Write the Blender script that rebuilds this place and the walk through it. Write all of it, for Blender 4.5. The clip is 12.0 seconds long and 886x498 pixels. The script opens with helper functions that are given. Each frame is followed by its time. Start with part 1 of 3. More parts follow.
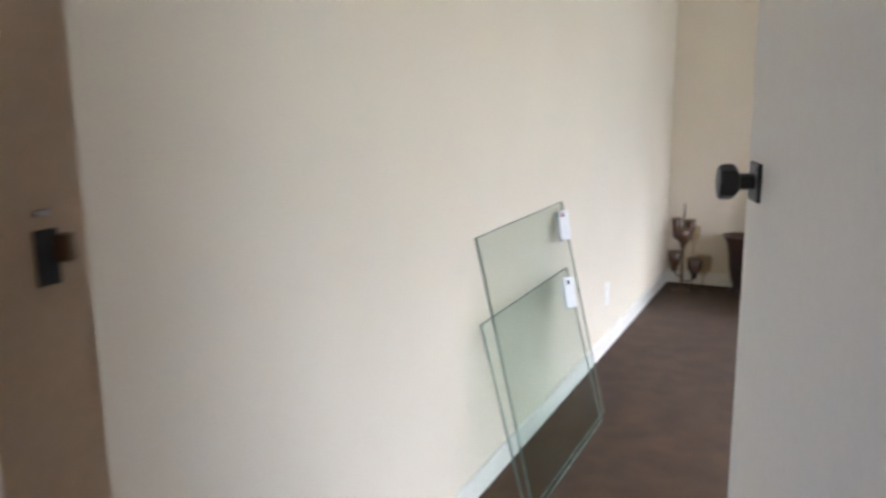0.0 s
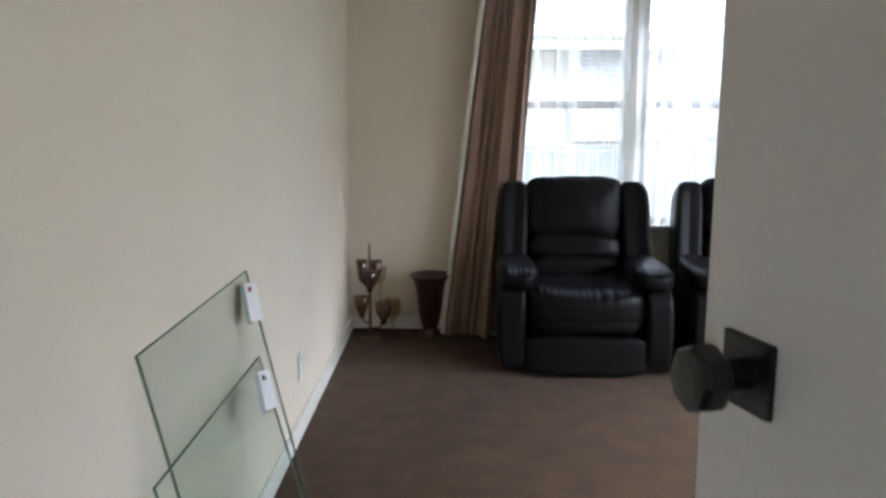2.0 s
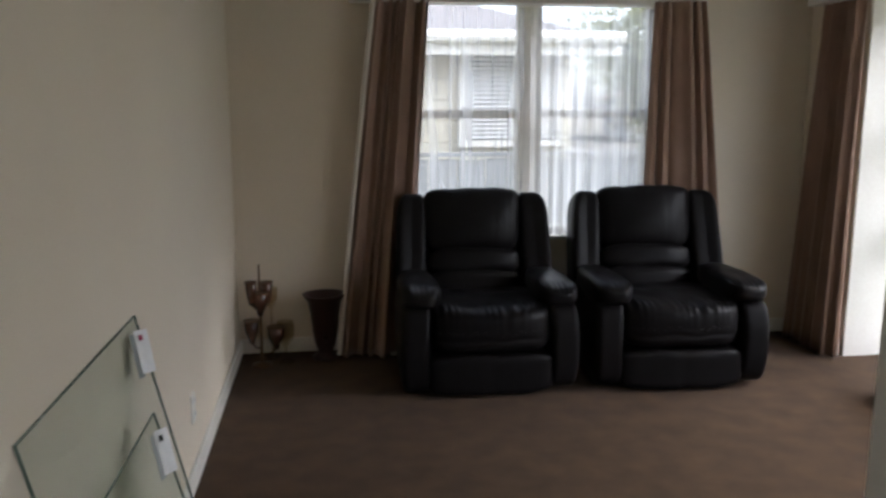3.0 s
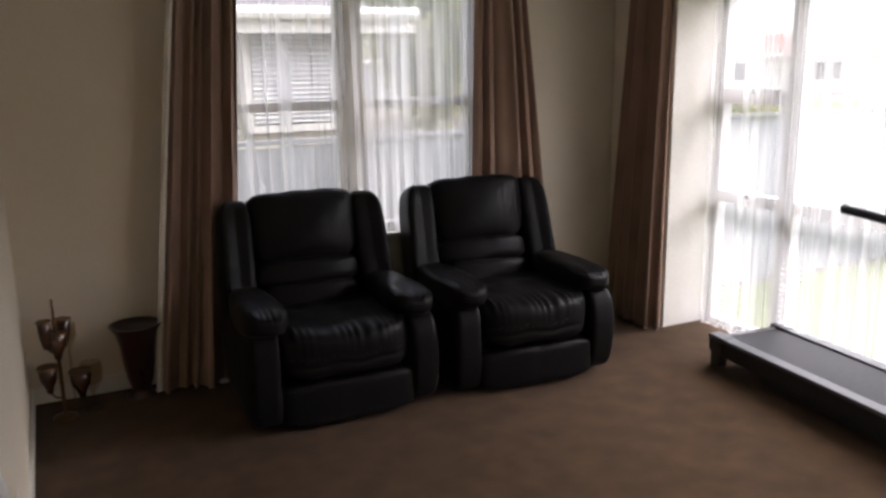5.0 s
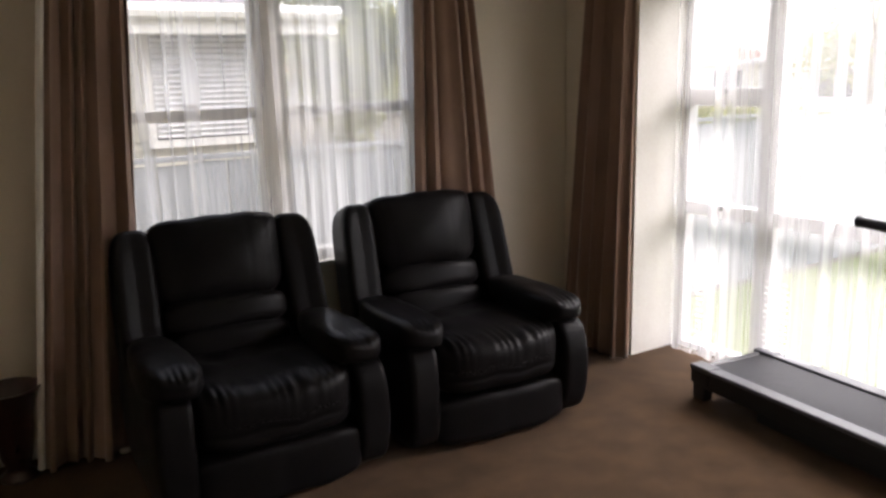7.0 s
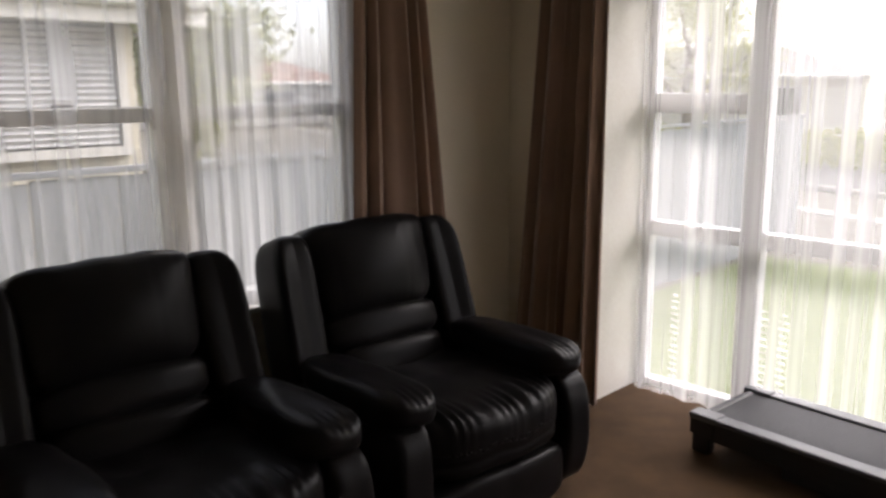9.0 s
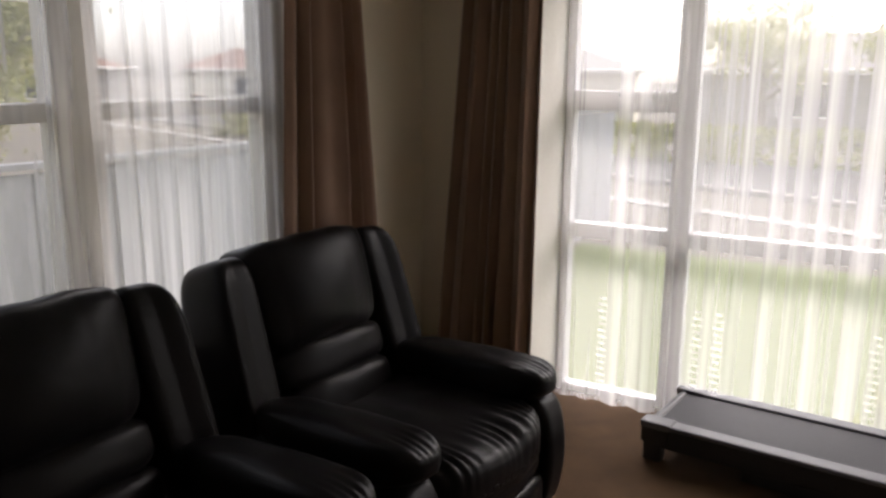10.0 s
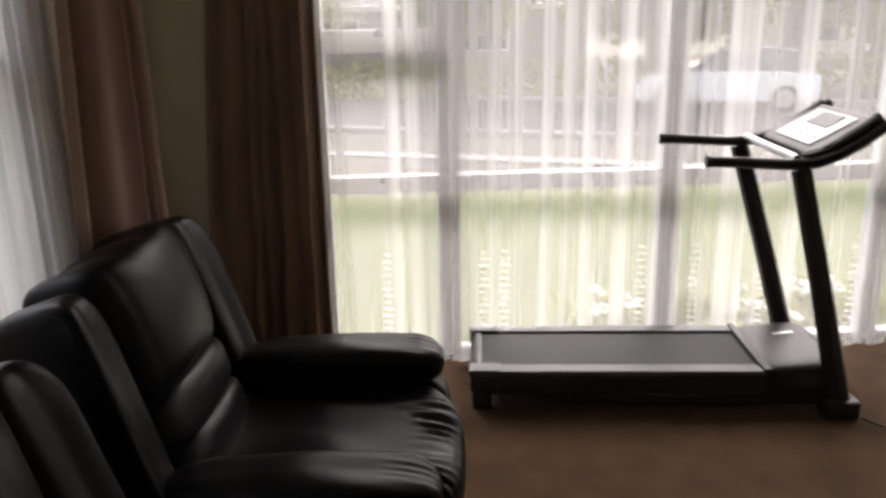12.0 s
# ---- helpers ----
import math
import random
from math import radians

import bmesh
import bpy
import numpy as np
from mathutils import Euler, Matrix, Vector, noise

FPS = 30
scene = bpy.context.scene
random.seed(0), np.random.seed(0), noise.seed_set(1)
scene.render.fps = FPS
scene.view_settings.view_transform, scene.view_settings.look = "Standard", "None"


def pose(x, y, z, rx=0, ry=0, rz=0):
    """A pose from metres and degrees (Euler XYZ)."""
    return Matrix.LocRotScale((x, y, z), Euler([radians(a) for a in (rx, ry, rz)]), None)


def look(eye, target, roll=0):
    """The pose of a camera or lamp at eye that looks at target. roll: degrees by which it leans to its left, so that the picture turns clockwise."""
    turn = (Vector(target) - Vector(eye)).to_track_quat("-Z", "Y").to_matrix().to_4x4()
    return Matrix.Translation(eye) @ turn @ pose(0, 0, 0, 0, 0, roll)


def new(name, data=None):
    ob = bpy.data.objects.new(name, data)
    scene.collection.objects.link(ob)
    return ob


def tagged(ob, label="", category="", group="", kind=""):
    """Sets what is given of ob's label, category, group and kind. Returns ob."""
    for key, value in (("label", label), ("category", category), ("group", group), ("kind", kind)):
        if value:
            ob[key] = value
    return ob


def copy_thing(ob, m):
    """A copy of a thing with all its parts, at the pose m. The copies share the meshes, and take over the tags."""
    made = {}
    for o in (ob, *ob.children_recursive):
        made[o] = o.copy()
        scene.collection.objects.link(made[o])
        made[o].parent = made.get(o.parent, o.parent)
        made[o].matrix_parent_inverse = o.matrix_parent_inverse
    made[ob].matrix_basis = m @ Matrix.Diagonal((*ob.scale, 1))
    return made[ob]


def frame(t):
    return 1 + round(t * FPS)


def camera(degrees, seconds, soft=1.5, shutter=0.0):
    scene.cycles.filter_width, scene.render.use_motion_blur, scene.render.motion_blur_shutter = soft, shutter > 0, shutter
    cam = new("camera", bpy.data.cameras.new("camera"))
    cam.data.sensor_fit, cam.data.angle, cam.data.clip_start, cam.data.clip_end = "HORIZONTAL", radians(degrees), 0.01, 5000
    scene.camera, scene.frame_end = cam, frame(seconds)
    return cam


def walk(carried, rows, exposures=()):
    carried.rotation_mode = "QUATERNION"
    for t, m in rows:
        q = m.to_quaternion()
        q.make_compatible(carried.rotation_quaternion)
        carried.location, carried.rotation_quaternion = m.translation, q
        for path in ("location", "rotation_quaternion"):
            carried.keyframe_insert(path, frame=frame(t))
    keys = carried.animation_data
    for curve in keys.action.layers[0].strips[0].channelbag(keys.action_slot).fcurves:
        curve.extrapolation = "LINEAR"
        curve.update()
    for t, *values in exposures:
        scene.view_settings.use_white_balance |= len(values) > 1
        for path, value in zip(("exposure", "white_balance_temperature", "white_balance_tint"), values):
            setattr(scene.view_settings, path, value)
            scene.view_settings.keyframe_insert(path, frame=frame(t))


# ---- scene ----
cam = camera(57.5, 12.0, soft=2.7, shutter=0.5)
PATH = [
    (0, (1.021, -1.192, 1.381), (0.167, 0.573, 0.988), -0.6),
    (0.5, (0.905, -0.976, 1.404), (0.293, 0.884, 0.997), 0.3),
    (1, (0.776, -0.787, 1.409), (0.406, 1.138, 1.013), 0.9),
    (1.5, (0.71, -0.642, 1.406), (0.538, 1.317, 1.042), 0.1),
    (2, (0.698, -0.505, 1.44), (0.658, 1.463, 1.086), 0.1),
    (2.5, (0.641, -0.392, 1.456), (0.75, 1.576, 1.115), -0.1),
    (3, (0.572, -0.287, 1.5), (0.84, 1.643, 1.149), -0.1),
    (3.5, (0.528, -0.249, 1.508), (0.94, 1.676, 1.151), -0.3),
    (5.5, (0.17, 0.383, 1.677), (1.099, 2.093, 1.216), -1.2),
    (6, (0.263, 0.491, 1.655), (1.213, 2.191, 1.201), -1.5),
    (6.5, (0.377, 0.631, 1.617), (1.346, 2.325, 1.18), -1.6),
    (7, (0.391, 0.861, 1.589), (1.425, 2.52, 1.167), -1.5),
    (9, (0.397, 1.881, 1.523), (1.786, 3.266, 1.129), -0.5),
    (9.5, (0.331, 2.278, 1.519), (1.897, 3.458, 1.122), -0.1),
    (10, (0.302, 2.59, 1.543), (2.002, 3.557, 1.124), 0.5),
    (10.5, (0.3, 2.962, 1.537), (2.127, 3.654, 1.105), 0.8),
    (11, (0.37, 3.374, 1.51), (2.282, 3.746, 1.06), 0.5),
    (11.5, (0.41, 3.582, 1.511), (2.345, 3.698, 1.015), 0.1),
    (12, (0.448, 3.676, 1.54), (2.366, 3.566, 0.982), -1.0),
]
walk(cam, [(t, look(eye, target, roll)) for t, eye, target, roll in PATH],
     exposures=[(0.0, 3.88, 5380, 14), (0.5, 3.95, 5350, 12), (1.0, 3.88, 5300, 11), (1.5, 3.25, 5330, 11), (2.0, 3.2, 5330, 11), (2.2, 2.55, 5400, 12), (2.5, 2.36, 5450, 12), (3.0, 2.24, 5750, 13), (3.5, 2.1, 5950, 20), (5.5, 2.08, 6250, 20), (7.0, 2.1, 6350, 19), (9.0, 1.7, 6450, 18), (12.0, 1.58, 6650, 19)])

# ---- light: bright overcast day ----
world = bpy.data.worlds.new("sky")
scene.world = world
world.use_nodes = True
wn = world.node_tree
wn.nodes.clear()
sky = wn.nodes.new("ShaderNodeTexSky")
sky.sky_type = "NISHITA"
sky.sun_disc = False
sky.sun_elevation = radians(38)
sky.sun_rotation = radians(115)
sky.air_density, sky.dust_density, sky.ozone_density = 1.0, 3.0, 1.0
bg = wn.nodes.new("ShaderNodeBackground")
bg.inputs["Strength"].default_value = 0.15
wo = wn.nodes.new("ShaderNodeOutputWorld")
cloud = wn.nodes.new("ShaderNodeHueSaturation")
cloud.inputs["Saturation"].default_value = 0.35
wn.links.new(sky.outputs[0], cloud.inputs["Color"])
wn.links.new(cloud.outputs[0], bg.inputs["Color"])
wn.links.new(bg.outputs[0], wo.inputs["Surface"])
sun = new("sun", bpy.data.lights.new("sun", "SUN"))
sun.data.energy, sun.data.angle, sun.data.color = 1.0, radians(25), (1.0, 0.96, 0.9)
sun.matrix_world = look((20, 9, 18), (0, 0, 0))


# ---- materials ----
def mat(name, a, b=None, rough=0.6, scale=8.0, fine=120.0, bump=0.1, metal=0.0, stretch=(1, 1, 1), sheen=0.0, spec=0.5, coat=0.0, piece=0.0):
    """A surface that varies between two colours at two scales, with fine relief."""
    m = bpy.data.materials.new(name)
    m.use_nodes = True
    nt = m.node_tree
    p = nt.nodes["Principled BSDF"]
    b = b or tuple(c * 0.82 for c in a)
    tc = nt.nodes.new("ShaderNodeTexCoord")
    mp = nt.nodes.new("ShaderNodeMapping")
    mp.inputs["Scale"].default_value = stretch
    nt.links.new(tc.outputs["Object"], mp.inputs["Vector"])
    big, small = nt.nodes.new("ShaderNodeTexNoise"), nt.nodes.new("ShaderNodeTexNoise")
    big.inputs["Scale"].default_value, big.inputs["Detail"].default_value = scale, 4
    small.inputs["Scale"].default_value, small.inputs["Detail"].default_value = fine, 3
    for n in (big, small):
        nt.links.new(mp.outputs[0], n.inputs["Vector"])
    mx = nt.nodes.new("ShaderNodeMath")
    mx.operation = "MULTIPLY_ADD"
    mx.inputs[1].default_value, mx.inputs[2].default_value = 0.5, 0.0
    nt.links.new(small.outputs["Fac"], mx.inputs[0])
    ad = nt.nodes.new("ShaderNodeMath")
    ad.operation = "MULTIPLY_ADD"
    ad.inputs[1].default_value = 0.5
    nt.links.new(big.outputs["Fac"], ad.inputs[0])
    nt.links.new(mx.outputs[0], ad.inputs[2])
    src = ad.outputs[0]
    if piece:
        oi = nt.nodes.new("ShaderNodeObjectInfo")
        pa = nt.nodes.new("ShaderNodeMath")
        pa.operation = "MULTIPLY_ADD"
        pa.inputs[1].default_value = piece
        nt.links.new(oi.outputs["Random"], pa.inputs[0])
        nt.links.new(src, pa.inputs[2])
        src = pa.outputs[0]
    ramp = nt.nodes.new("ShaderNodeValToRGB")
    ramp.color_ramp.elements[0].position, ramp.color_ramp.elements[1].position = 0.32, 0.68
    ramp.color_ramp.elements[0].color, ramp.color_ramp.elements[1].color = (*b, 1), (*a, 1)
    nt.links.new(src, ramp.inputs[0])
    nt.links.new(ramp.outputs[0], p.inputs["Base Color"])
    rr = nt.nodes.new("ShaderNodeMath")
    rr.operation = "MULTIPLY_ADD"
    rr.inputs[1].default_value, rr.inputs[2].default_value = 0.25, rough - 0.12
    nt.links.new(ad.outputs[0], rr.inputs[0])
    nt.links.new(rr.outputs[0], p.inputs["Roughness"])
    if bump:
        bp = nt.nodes.new("ShaderNodeBump")
        bp.inputs["Strength"].default_value, bp.inputs["Distance"].default_value = bump, 0.004
        nt.links.new(ad.outputs[0], bp.inputs["Height"])
        nt.links.new(bp.outputs[0], p.inputs["Normal"])
    p.inputs["Metallic"].default_value = metal
    p.inputs["Specular IOR Level"].default_value = spec
    p.inputs["Sheen Weight"].default_value = sheen
    p.inputs["Coat Weight"].default_value = coat
    return m


def glass(name, color, rough=0.02, gloss=0.04):
    m = bpy.data.materials.new(name)
    m.use_nodes = True
    nt = m.node_tree
    nt.nodes.clear()
    tr, gl, mix, out = [nt.nodes.new("ShaderNode" + k) for k in ("BsdfTransparent", "BsdfGlossy", "MixShader", "OutputMaterial")]
    tr.inputs["Color"].default_value = (*color, 1)
    gl.inputs["Roughness"].default_value = rough
    mix.inputs[0].default_value = gloss
    nt.links.new(tr.outputs[0], mix.inputs[1])
    nt.links.new(gl.outputs[0], mix.inputs[2])
    nt.links.new(mix.outputs[0], out.inputs["Surface"])
    return m


def voile(name, along, thin=0.30, dense=0.75, color=(0.86, 0.85, 0.83), lo=0.4, hi=0.66, detail=3):
    """Sheer woven net: threads that scatter light, gaps that let it through; denser where it gathers."""
    m = bpy.data.materials.new(name)
    m.use_nodes = True
    nt = m.node_tree
    nt.nodes.clear()
    tc = nt.nodes.new("ShaderNodeTexCoord")
    mp = nt.nodes.new("ShaderNodeMapping")
    mp.inputs["Scale"].default_value = along
    nt.links.new(tc.outputs["Object"], mp.inputs["Vector"])
    no = nt.nodes.new("ShaderNodeTexNoise")
    no.inputs["Scale"].default_value, no.inputs["Detail"].default_value = 1.0, detail
    nt.links.new(mp.outputs[0], no.inputs["Vector"])
    ra = nt.nodes.new("ShaderNodeMapRange")
    ra.inputs["From Min"].default_value, ra.inputs["From Max"].default_value = lo, hi
    ra.inputs["To Min"].default_value, ra.inputs["To Max"].default_value = thin, dense
    nt.links.new(no.outputs["Fac"], ra.inputs["Value"])
    tr, tl, df, m1, m2, out = [nt.nodes.new("ShaderNode" + k) for k in ("BsdfTransparent", "BsdfTranslucent", "BsdfDiffuse", "MixShader", "MixShader", "OutputMaterial")]
    tl.inputs["Color"].default_value = df.inputs["Color"].default_value = (*color, 1)
    m1.inputs[0].default_value = 0.18
    nt.links.new(tl.outputs[0], m1.inputs[1])
    nt.links.new(df.outputs[0], m1.inputs[2])
    nt.links.new(ra.outputs[0], m2.inputs[0])
    nt.links.new(tr.outputs[0], m2.inputs[1])
    nt.links.new(m1.outputs[0], m2.inputs[2])
    nt.links.new(m2.outputs[0], out.inputs["Surface"])
    return m


WALL = mat("wall_paint", (0.72, 0.635, 0.51), (0.67, 0.585, 0.465), rough=0.75, scale=1.3, fine=160, bump=0.12)
CEIL = mat("ceiling_paint", (0.78, 0.76, 0.70), rough=0.8, scale=1.5, fine=90, bump=0.15)
TRIM = mat("white_gloss_paint", (0.78, 0.76, 0.70), (0.70, 0.67, 0.60), rough=0.4, scale=5, fine=60, bump=0.05)
FRAMEP = mat("pale_grey_frame_paint", (0.68, 0.68, 0.69), (0.61, 0.61, 0.62), rough=0.5, scale=6, fine=60, bump=0.08)
DOORP = mat("door_paint", (0.74, 0.70, 0.63), (0.69, 0.65, 0.58), rough=0.5, scale=2, fine=50, bump=0.06)
JAMB = mat("jamb_paint", (0.64, 0.48, 0.33), (0.57, 0.42, 0.28), rough=0.5, scale=4, fine=60, bump=0.06)
CARPET = mat("brown_carpet", (0.088, 0.049, 0.023), (0.042, 0.023, 0.011), rough=0.95, scale=7.0, fine=170, bump=0.7, sheen=0.07, spec=0.05)
LEATHER = mat("black_leather", (0.0115, 0.0105, 0.0108), (0.007, 0.0064, 0.0066), rough=0.32, scale=9, fine=260, bump=0.16, spec=0.08)
BROWN = mat("drape_cloth", (0.30, 0.19, 0.135), (0.215, 0.135, 0.095), rough=0.85, scale=5, fine=300, bump=0.2, sheen=0.3, spec=0.2)
LINING = mat("drape_lining", (0.75, 0.70, 0.62), rough=0.85, scale=6, fine=200, bump=0.1)
BLACK = mat("black_metal", (0.016, 0.015, 0.015), rough=0.38, scale=20, fine=120, bump=0.05, metal=0.3)
PLASTIC = mat("black_plastic", (0.012, 0.012, 0.013), (0.008, 0.008, 0.009), rough=0.5, scale=20, fine=300, bump=0.1)
GREYP = mat("grey_plastic", (0.11, 0.11, 0.115), (0.075, 0.075, 0.08), rough=0.5, scale=12, fine=200, bump=0.06)
BELT = mat("running_belt", (0.032, 0.032, 0.035), (0.02, 0.02, 0.023), rough=0.74, scale=7, fine=500, bump=0.4)
SILVER = mat("silver_metal", (0.55, 0.55, 0.57), rough=0.3, scale=9, fine=90, bump=0.03, metal=0.9)
PANEL = mat("console_face", (0.62, 0.64, 0.68), (0.52, 0.54, 0.58), rough=0.3, scale=9, fine=60, bump=0.02)
PAPER = mat("tag_card", (0.82, 0.82, 0.82), rough=0.7, scale=20, fine=150, bump=0.05)
# card colour darkened to stand for the tag's side in shade
CARD_SHADE = mat("tag_card_shaded", (0.30, 0.32, 0.31), rough=0.7, scale=20, fine=150, bump=0.05)
RED = mat("red_print", (0.35, 0.03, 0.09), rough=0.7, scale=30, fine=150, bump=0.0)
INK = mat("black_print", (0.02, 0.02, 0.02), rough=0.7, scale=30, fine=150, bump=0.0)
PANE = glass("window_glass", (0.97, 0.98, 0.97))
SHEET = glass("sheet_glass", (0.87, 0.91, 0.89), rough=0.02, gloss=0.05)
GEDGE = mat("glass_cut_edge", (0.14, 0.18, 0.15), rough=0.25, scale=30, fine=200, bump=0.02)
VASEM = mat("dark_red_glaze", (0.045, 0.014, 0.011), (0.025, 0.008, 0.007), rough=0.3, scale=9, fine=80, bump=0.03, coat=0.4)
BRASS = mat("aged_brass", (0.17, 0.095, 0.045), (0.08, 0.045, 0.022), rough=0.4, scale=25, fine=200, bump=0.1, metal=0.85)
AMBER = mat("amber_glass", (0.075, 0.028, 0.012), (0.04, 0.015, 0.007), rough=0.15, scale=12, fine=90, bump=0.02, coat=0.5)
CLEARG = glass("clear_glass", (0.9, 0.86, 0.78))
NETF = voile("net_far", (30, 30, 0.35), thin=0.33, dense=0.62, color=(0.93, 0.92, 0.90))
NETR = voile("net_right", (16, 16, 0.12), thin=0.25, dense=0.50, color=(0.93, 0.92, 0.90), lo=0.47, hi=0.66, detail=4)
GRASS = mat("lawn", (0.165, 0.19, 0.075), (0.115, 0.14, 0.05), rough=0.9, scale=0.9, fine=25, bump=0.6)
ROADM = mat("asphalt", (0.062, 0.06, 0.058), (0.045, 0.043, 0.042), rough=0.9, scale=0.6, fine=60, bump=0.4)
CONC = mat("concrete", (0.36, 0.34, 0.31), (0.27, 0.255, 0.23), rough=0.85, scale=1.5, fine=60, bump=0.3)
VERGE = mat("dry_verge", (0.13, 0.115, 0.09), (0.095, 0.082, 0.062), rough=0.95, scale=0.8, fine=30, bump=0.5)
FENCEM = mat("weathered_paling", (0.30, 0.31, 0.32), (0.19, 0.195, 0.20), rough=0.85, scale=3, fine=60, bump=0.3, stretch=(1, 1, 0.15), piece=0.25)
HOUSEM = mat("cream_weatherboard", (0.70, 0.66, 0.54), (0.62, 0.58, 0.47), rough=0.7, scale=2, fine=50, bump=0.15)
ROOFM = mat("grey_roof", (0.22, 0.20, 0.19), (0.15, 0.135, 0.13), rough=0.8, scale=1, fine=30, bump=0.3)
ROOFR = mat("brown_roof", (0.22, 0.12, 0.085), (0.15, 0.085, 0.06), rough=0.8, scale=1, fine=30, bump=0.3)
BLIND = mat("venetian_white", (0.74, 0.74, 0.72), rough=0.5, scale=9, fine=60, bump=0.02)
DARKG = mat("dim_pane", (0.05, 0.055, 0.06), rough=0.12, scale=5, fine=40, bump=0.0)
LEAF = mat("leaves", (0.12, 0.125, 0.06), (0.085, 0.092, 0.045), rough=0.8, scale=3, fine=30, bump=0.2)
ln = LEAF.node_tree
lt, lm = ln.nodes.new("ShaderNodeBsdfTranslucent"), ln.nodes.new("ShaderNodeMixShader")
lt.inputs["Color"].default_value = (0.42, 0.43, 0.18, 1)
lm.inputs[0].default_value = 0.5
ln.links.new(ln.nodes["Principled BSDF"].outputs[0], lm.inputs[1])
ln.links.new(lt.outputs[0], lm.inputs[2])
ln.links.new(lm.outputs[0], ln.nodes["Material Output"].inputs["Surface"])
BARK = mat("bark", (0.26, 0.22, 0.18), (0.16, 0.13, 0.10), rough=0.9, scale=6, fine=60, bump=0.6)
CARW = mat("white_car_paint", (0.78, 0.79, 0.80), (0.74, 0.75, 0.76), rough=0.25, scale=3, fine=30, bump=0.0, coat=0.6)
RUBBER = mat("tyre_rubber", (0.02, 0.02, 0.02), rough=0.8, scale=9, fine=90, bump=0.2)
PETAL = mat("white_petals", (0.80, 0.80, 0.74), (0.70, 0.70, 0.6), rough=0.7, scale=20, fine=90, bump=0.1)


# ---- building blocks ----
def part(name, bm, material, parent=None, label="", smooth=False):
    me = bpy.data.meshes.new(name)
    bm.to_mesh(me)
    bm.free()
    me.materials.append(material)
    if smooth:
        me.shade_smooth()
    ob = new(name, me)
    if parent:
        ob.parent = parent
    if label:
        tagged(ob, label=label)
    return ob


def base(name, m=None):
    ob = new(name)
    ob.empty_display_size = 0.1
    if m:
        ob.matrix_world = m
    return ob


def add_box(bm, c, s, turn=None, bevel=0.0):
    """A box at centre c with sides s; turn: a matrix applied about its centre."""
    m = Matrix.Translation(c) @ (turn.to_4x4() if turn else Matrix()) @ Matrix.Diagonal((*s, 1))
    r = bmesh.ops.create_cube(bm, size=1, matrix=m)
    if bevel:
        es = list({e for v in r["verts"] for e in v.link_edges})
        bmesh.ops.bevel(bm, geom=es, offset=bevel, segments=2, affect="EDGES", profile=0.6)
    return bm


def box(c, s, turn=None, bevel=0.0):
    return add_box(bmesh.new(), c, s, turn, bevel)


def span(x0, x1, y0, y1, z0, z1, bevel=0.0):
    return box(((x0 + x1) / 2, (y0 + y1) / 2, (z0 + z1) / 2), (x1 - x0, y1 - y0, z1 - z0), None, bevel)


def puff(c, s, p=5.0, n=12, shape=None, turn=None):
    """A stuffed cushion: a box whose faces swell and whose edges are round. shape moves a unit point (-1..1) in metres."""
    bm = bmesh.new()
    bmesh.ops.create_cube(bm, size=2)
    bmesh.ops.subdivide_edges(bm, edges=bm.edges[:], cuts=n, use_grid_fill=True)
    for v in bm.verts:
        k = (abs(v.co.x) ** p + abs(v.co.y) ** p + abs(v.co.z) ** p) ** (1 / p)
        u = v.co / k
        q = Vector((u.x * s[0] / 2, u.y * s[1] / 2, u.z * s[2] / 2))
        if shape:
            q = shape(u, q)
        if turn:
            q = turn @ q
        v.co = q + Vector(c)
    return bm


def tube(points, r, seg=10, squash=None):
    """A bar along points; r one radius or one for each point."""
    bm = bmesh.new()
    pts = [Vector(p) for p in points]
    rr = r if isinstance(r, (list, tuple)) else [r] * len(pts)
    rings = []
    for i, p in enumerate(pts):
        d = (pts[min(i + 1, len(pts) - 1)] - pts[max(i - 1, 0)]).normalized()
        side = d.cross(Vector((0, 0, 1)))
        if side.length < 0.05:
            side = d.cross(Vector((1, 0, 0)))
        side.normalize()
        up = side.cross(d)
        k = squash or (1, 1)
        rings.append([bm.verts.new(p + rr[i] * (k[0] * side * math.cos(a) + k[1] * up * math.sin(a))) for a in (2 * math.pi * j / seg for j in range(seg))])
    for a, b in zip(rings, rings[1:]):
        for j in range(seg):
            bm.faces.new((a[j], a[(j + 1) % seg], b[(j + 1) % seg], b[j]))
    bm.faces.new(rings[0][::-1])
    bm.faces.new(rings[-1])
    bmesh.ops.recalc_face_normals(bm, faces=bm.faces[:])
    return bm


def lathe(profile, c=(0, 0, 0), seg=24):
    bm = bmesh.new()
    rings = [[bm.verts.new((c[0] + r * math.cos(a), c[1] + r * math.sin(a), c[2] + z)) for a in (2 * math.pi * j / seg for j in range(seg))] for r, z in profile]
    for a, b in zip(rings, rings[1:]):
        for j in range(seg):
            bm.faces.new((a[j], a[(j + 1) % seg], b[(j + 1) % seg], b[j]))
    bm.faces.new(rings[0][::-1])
    bm.faces.new(rings[-1])
    bmesh.ops.recalc_face_normals(bm, faces=bm.faces[:])
    return bm


def slab(name, material, x0, x1, y0, y1, z0, z1, label, category, bevel=0.0):
    return tagged(part(name, span(x0, x1, y0, y1, z0, z1, bevel), material), label, category, kind="structure")


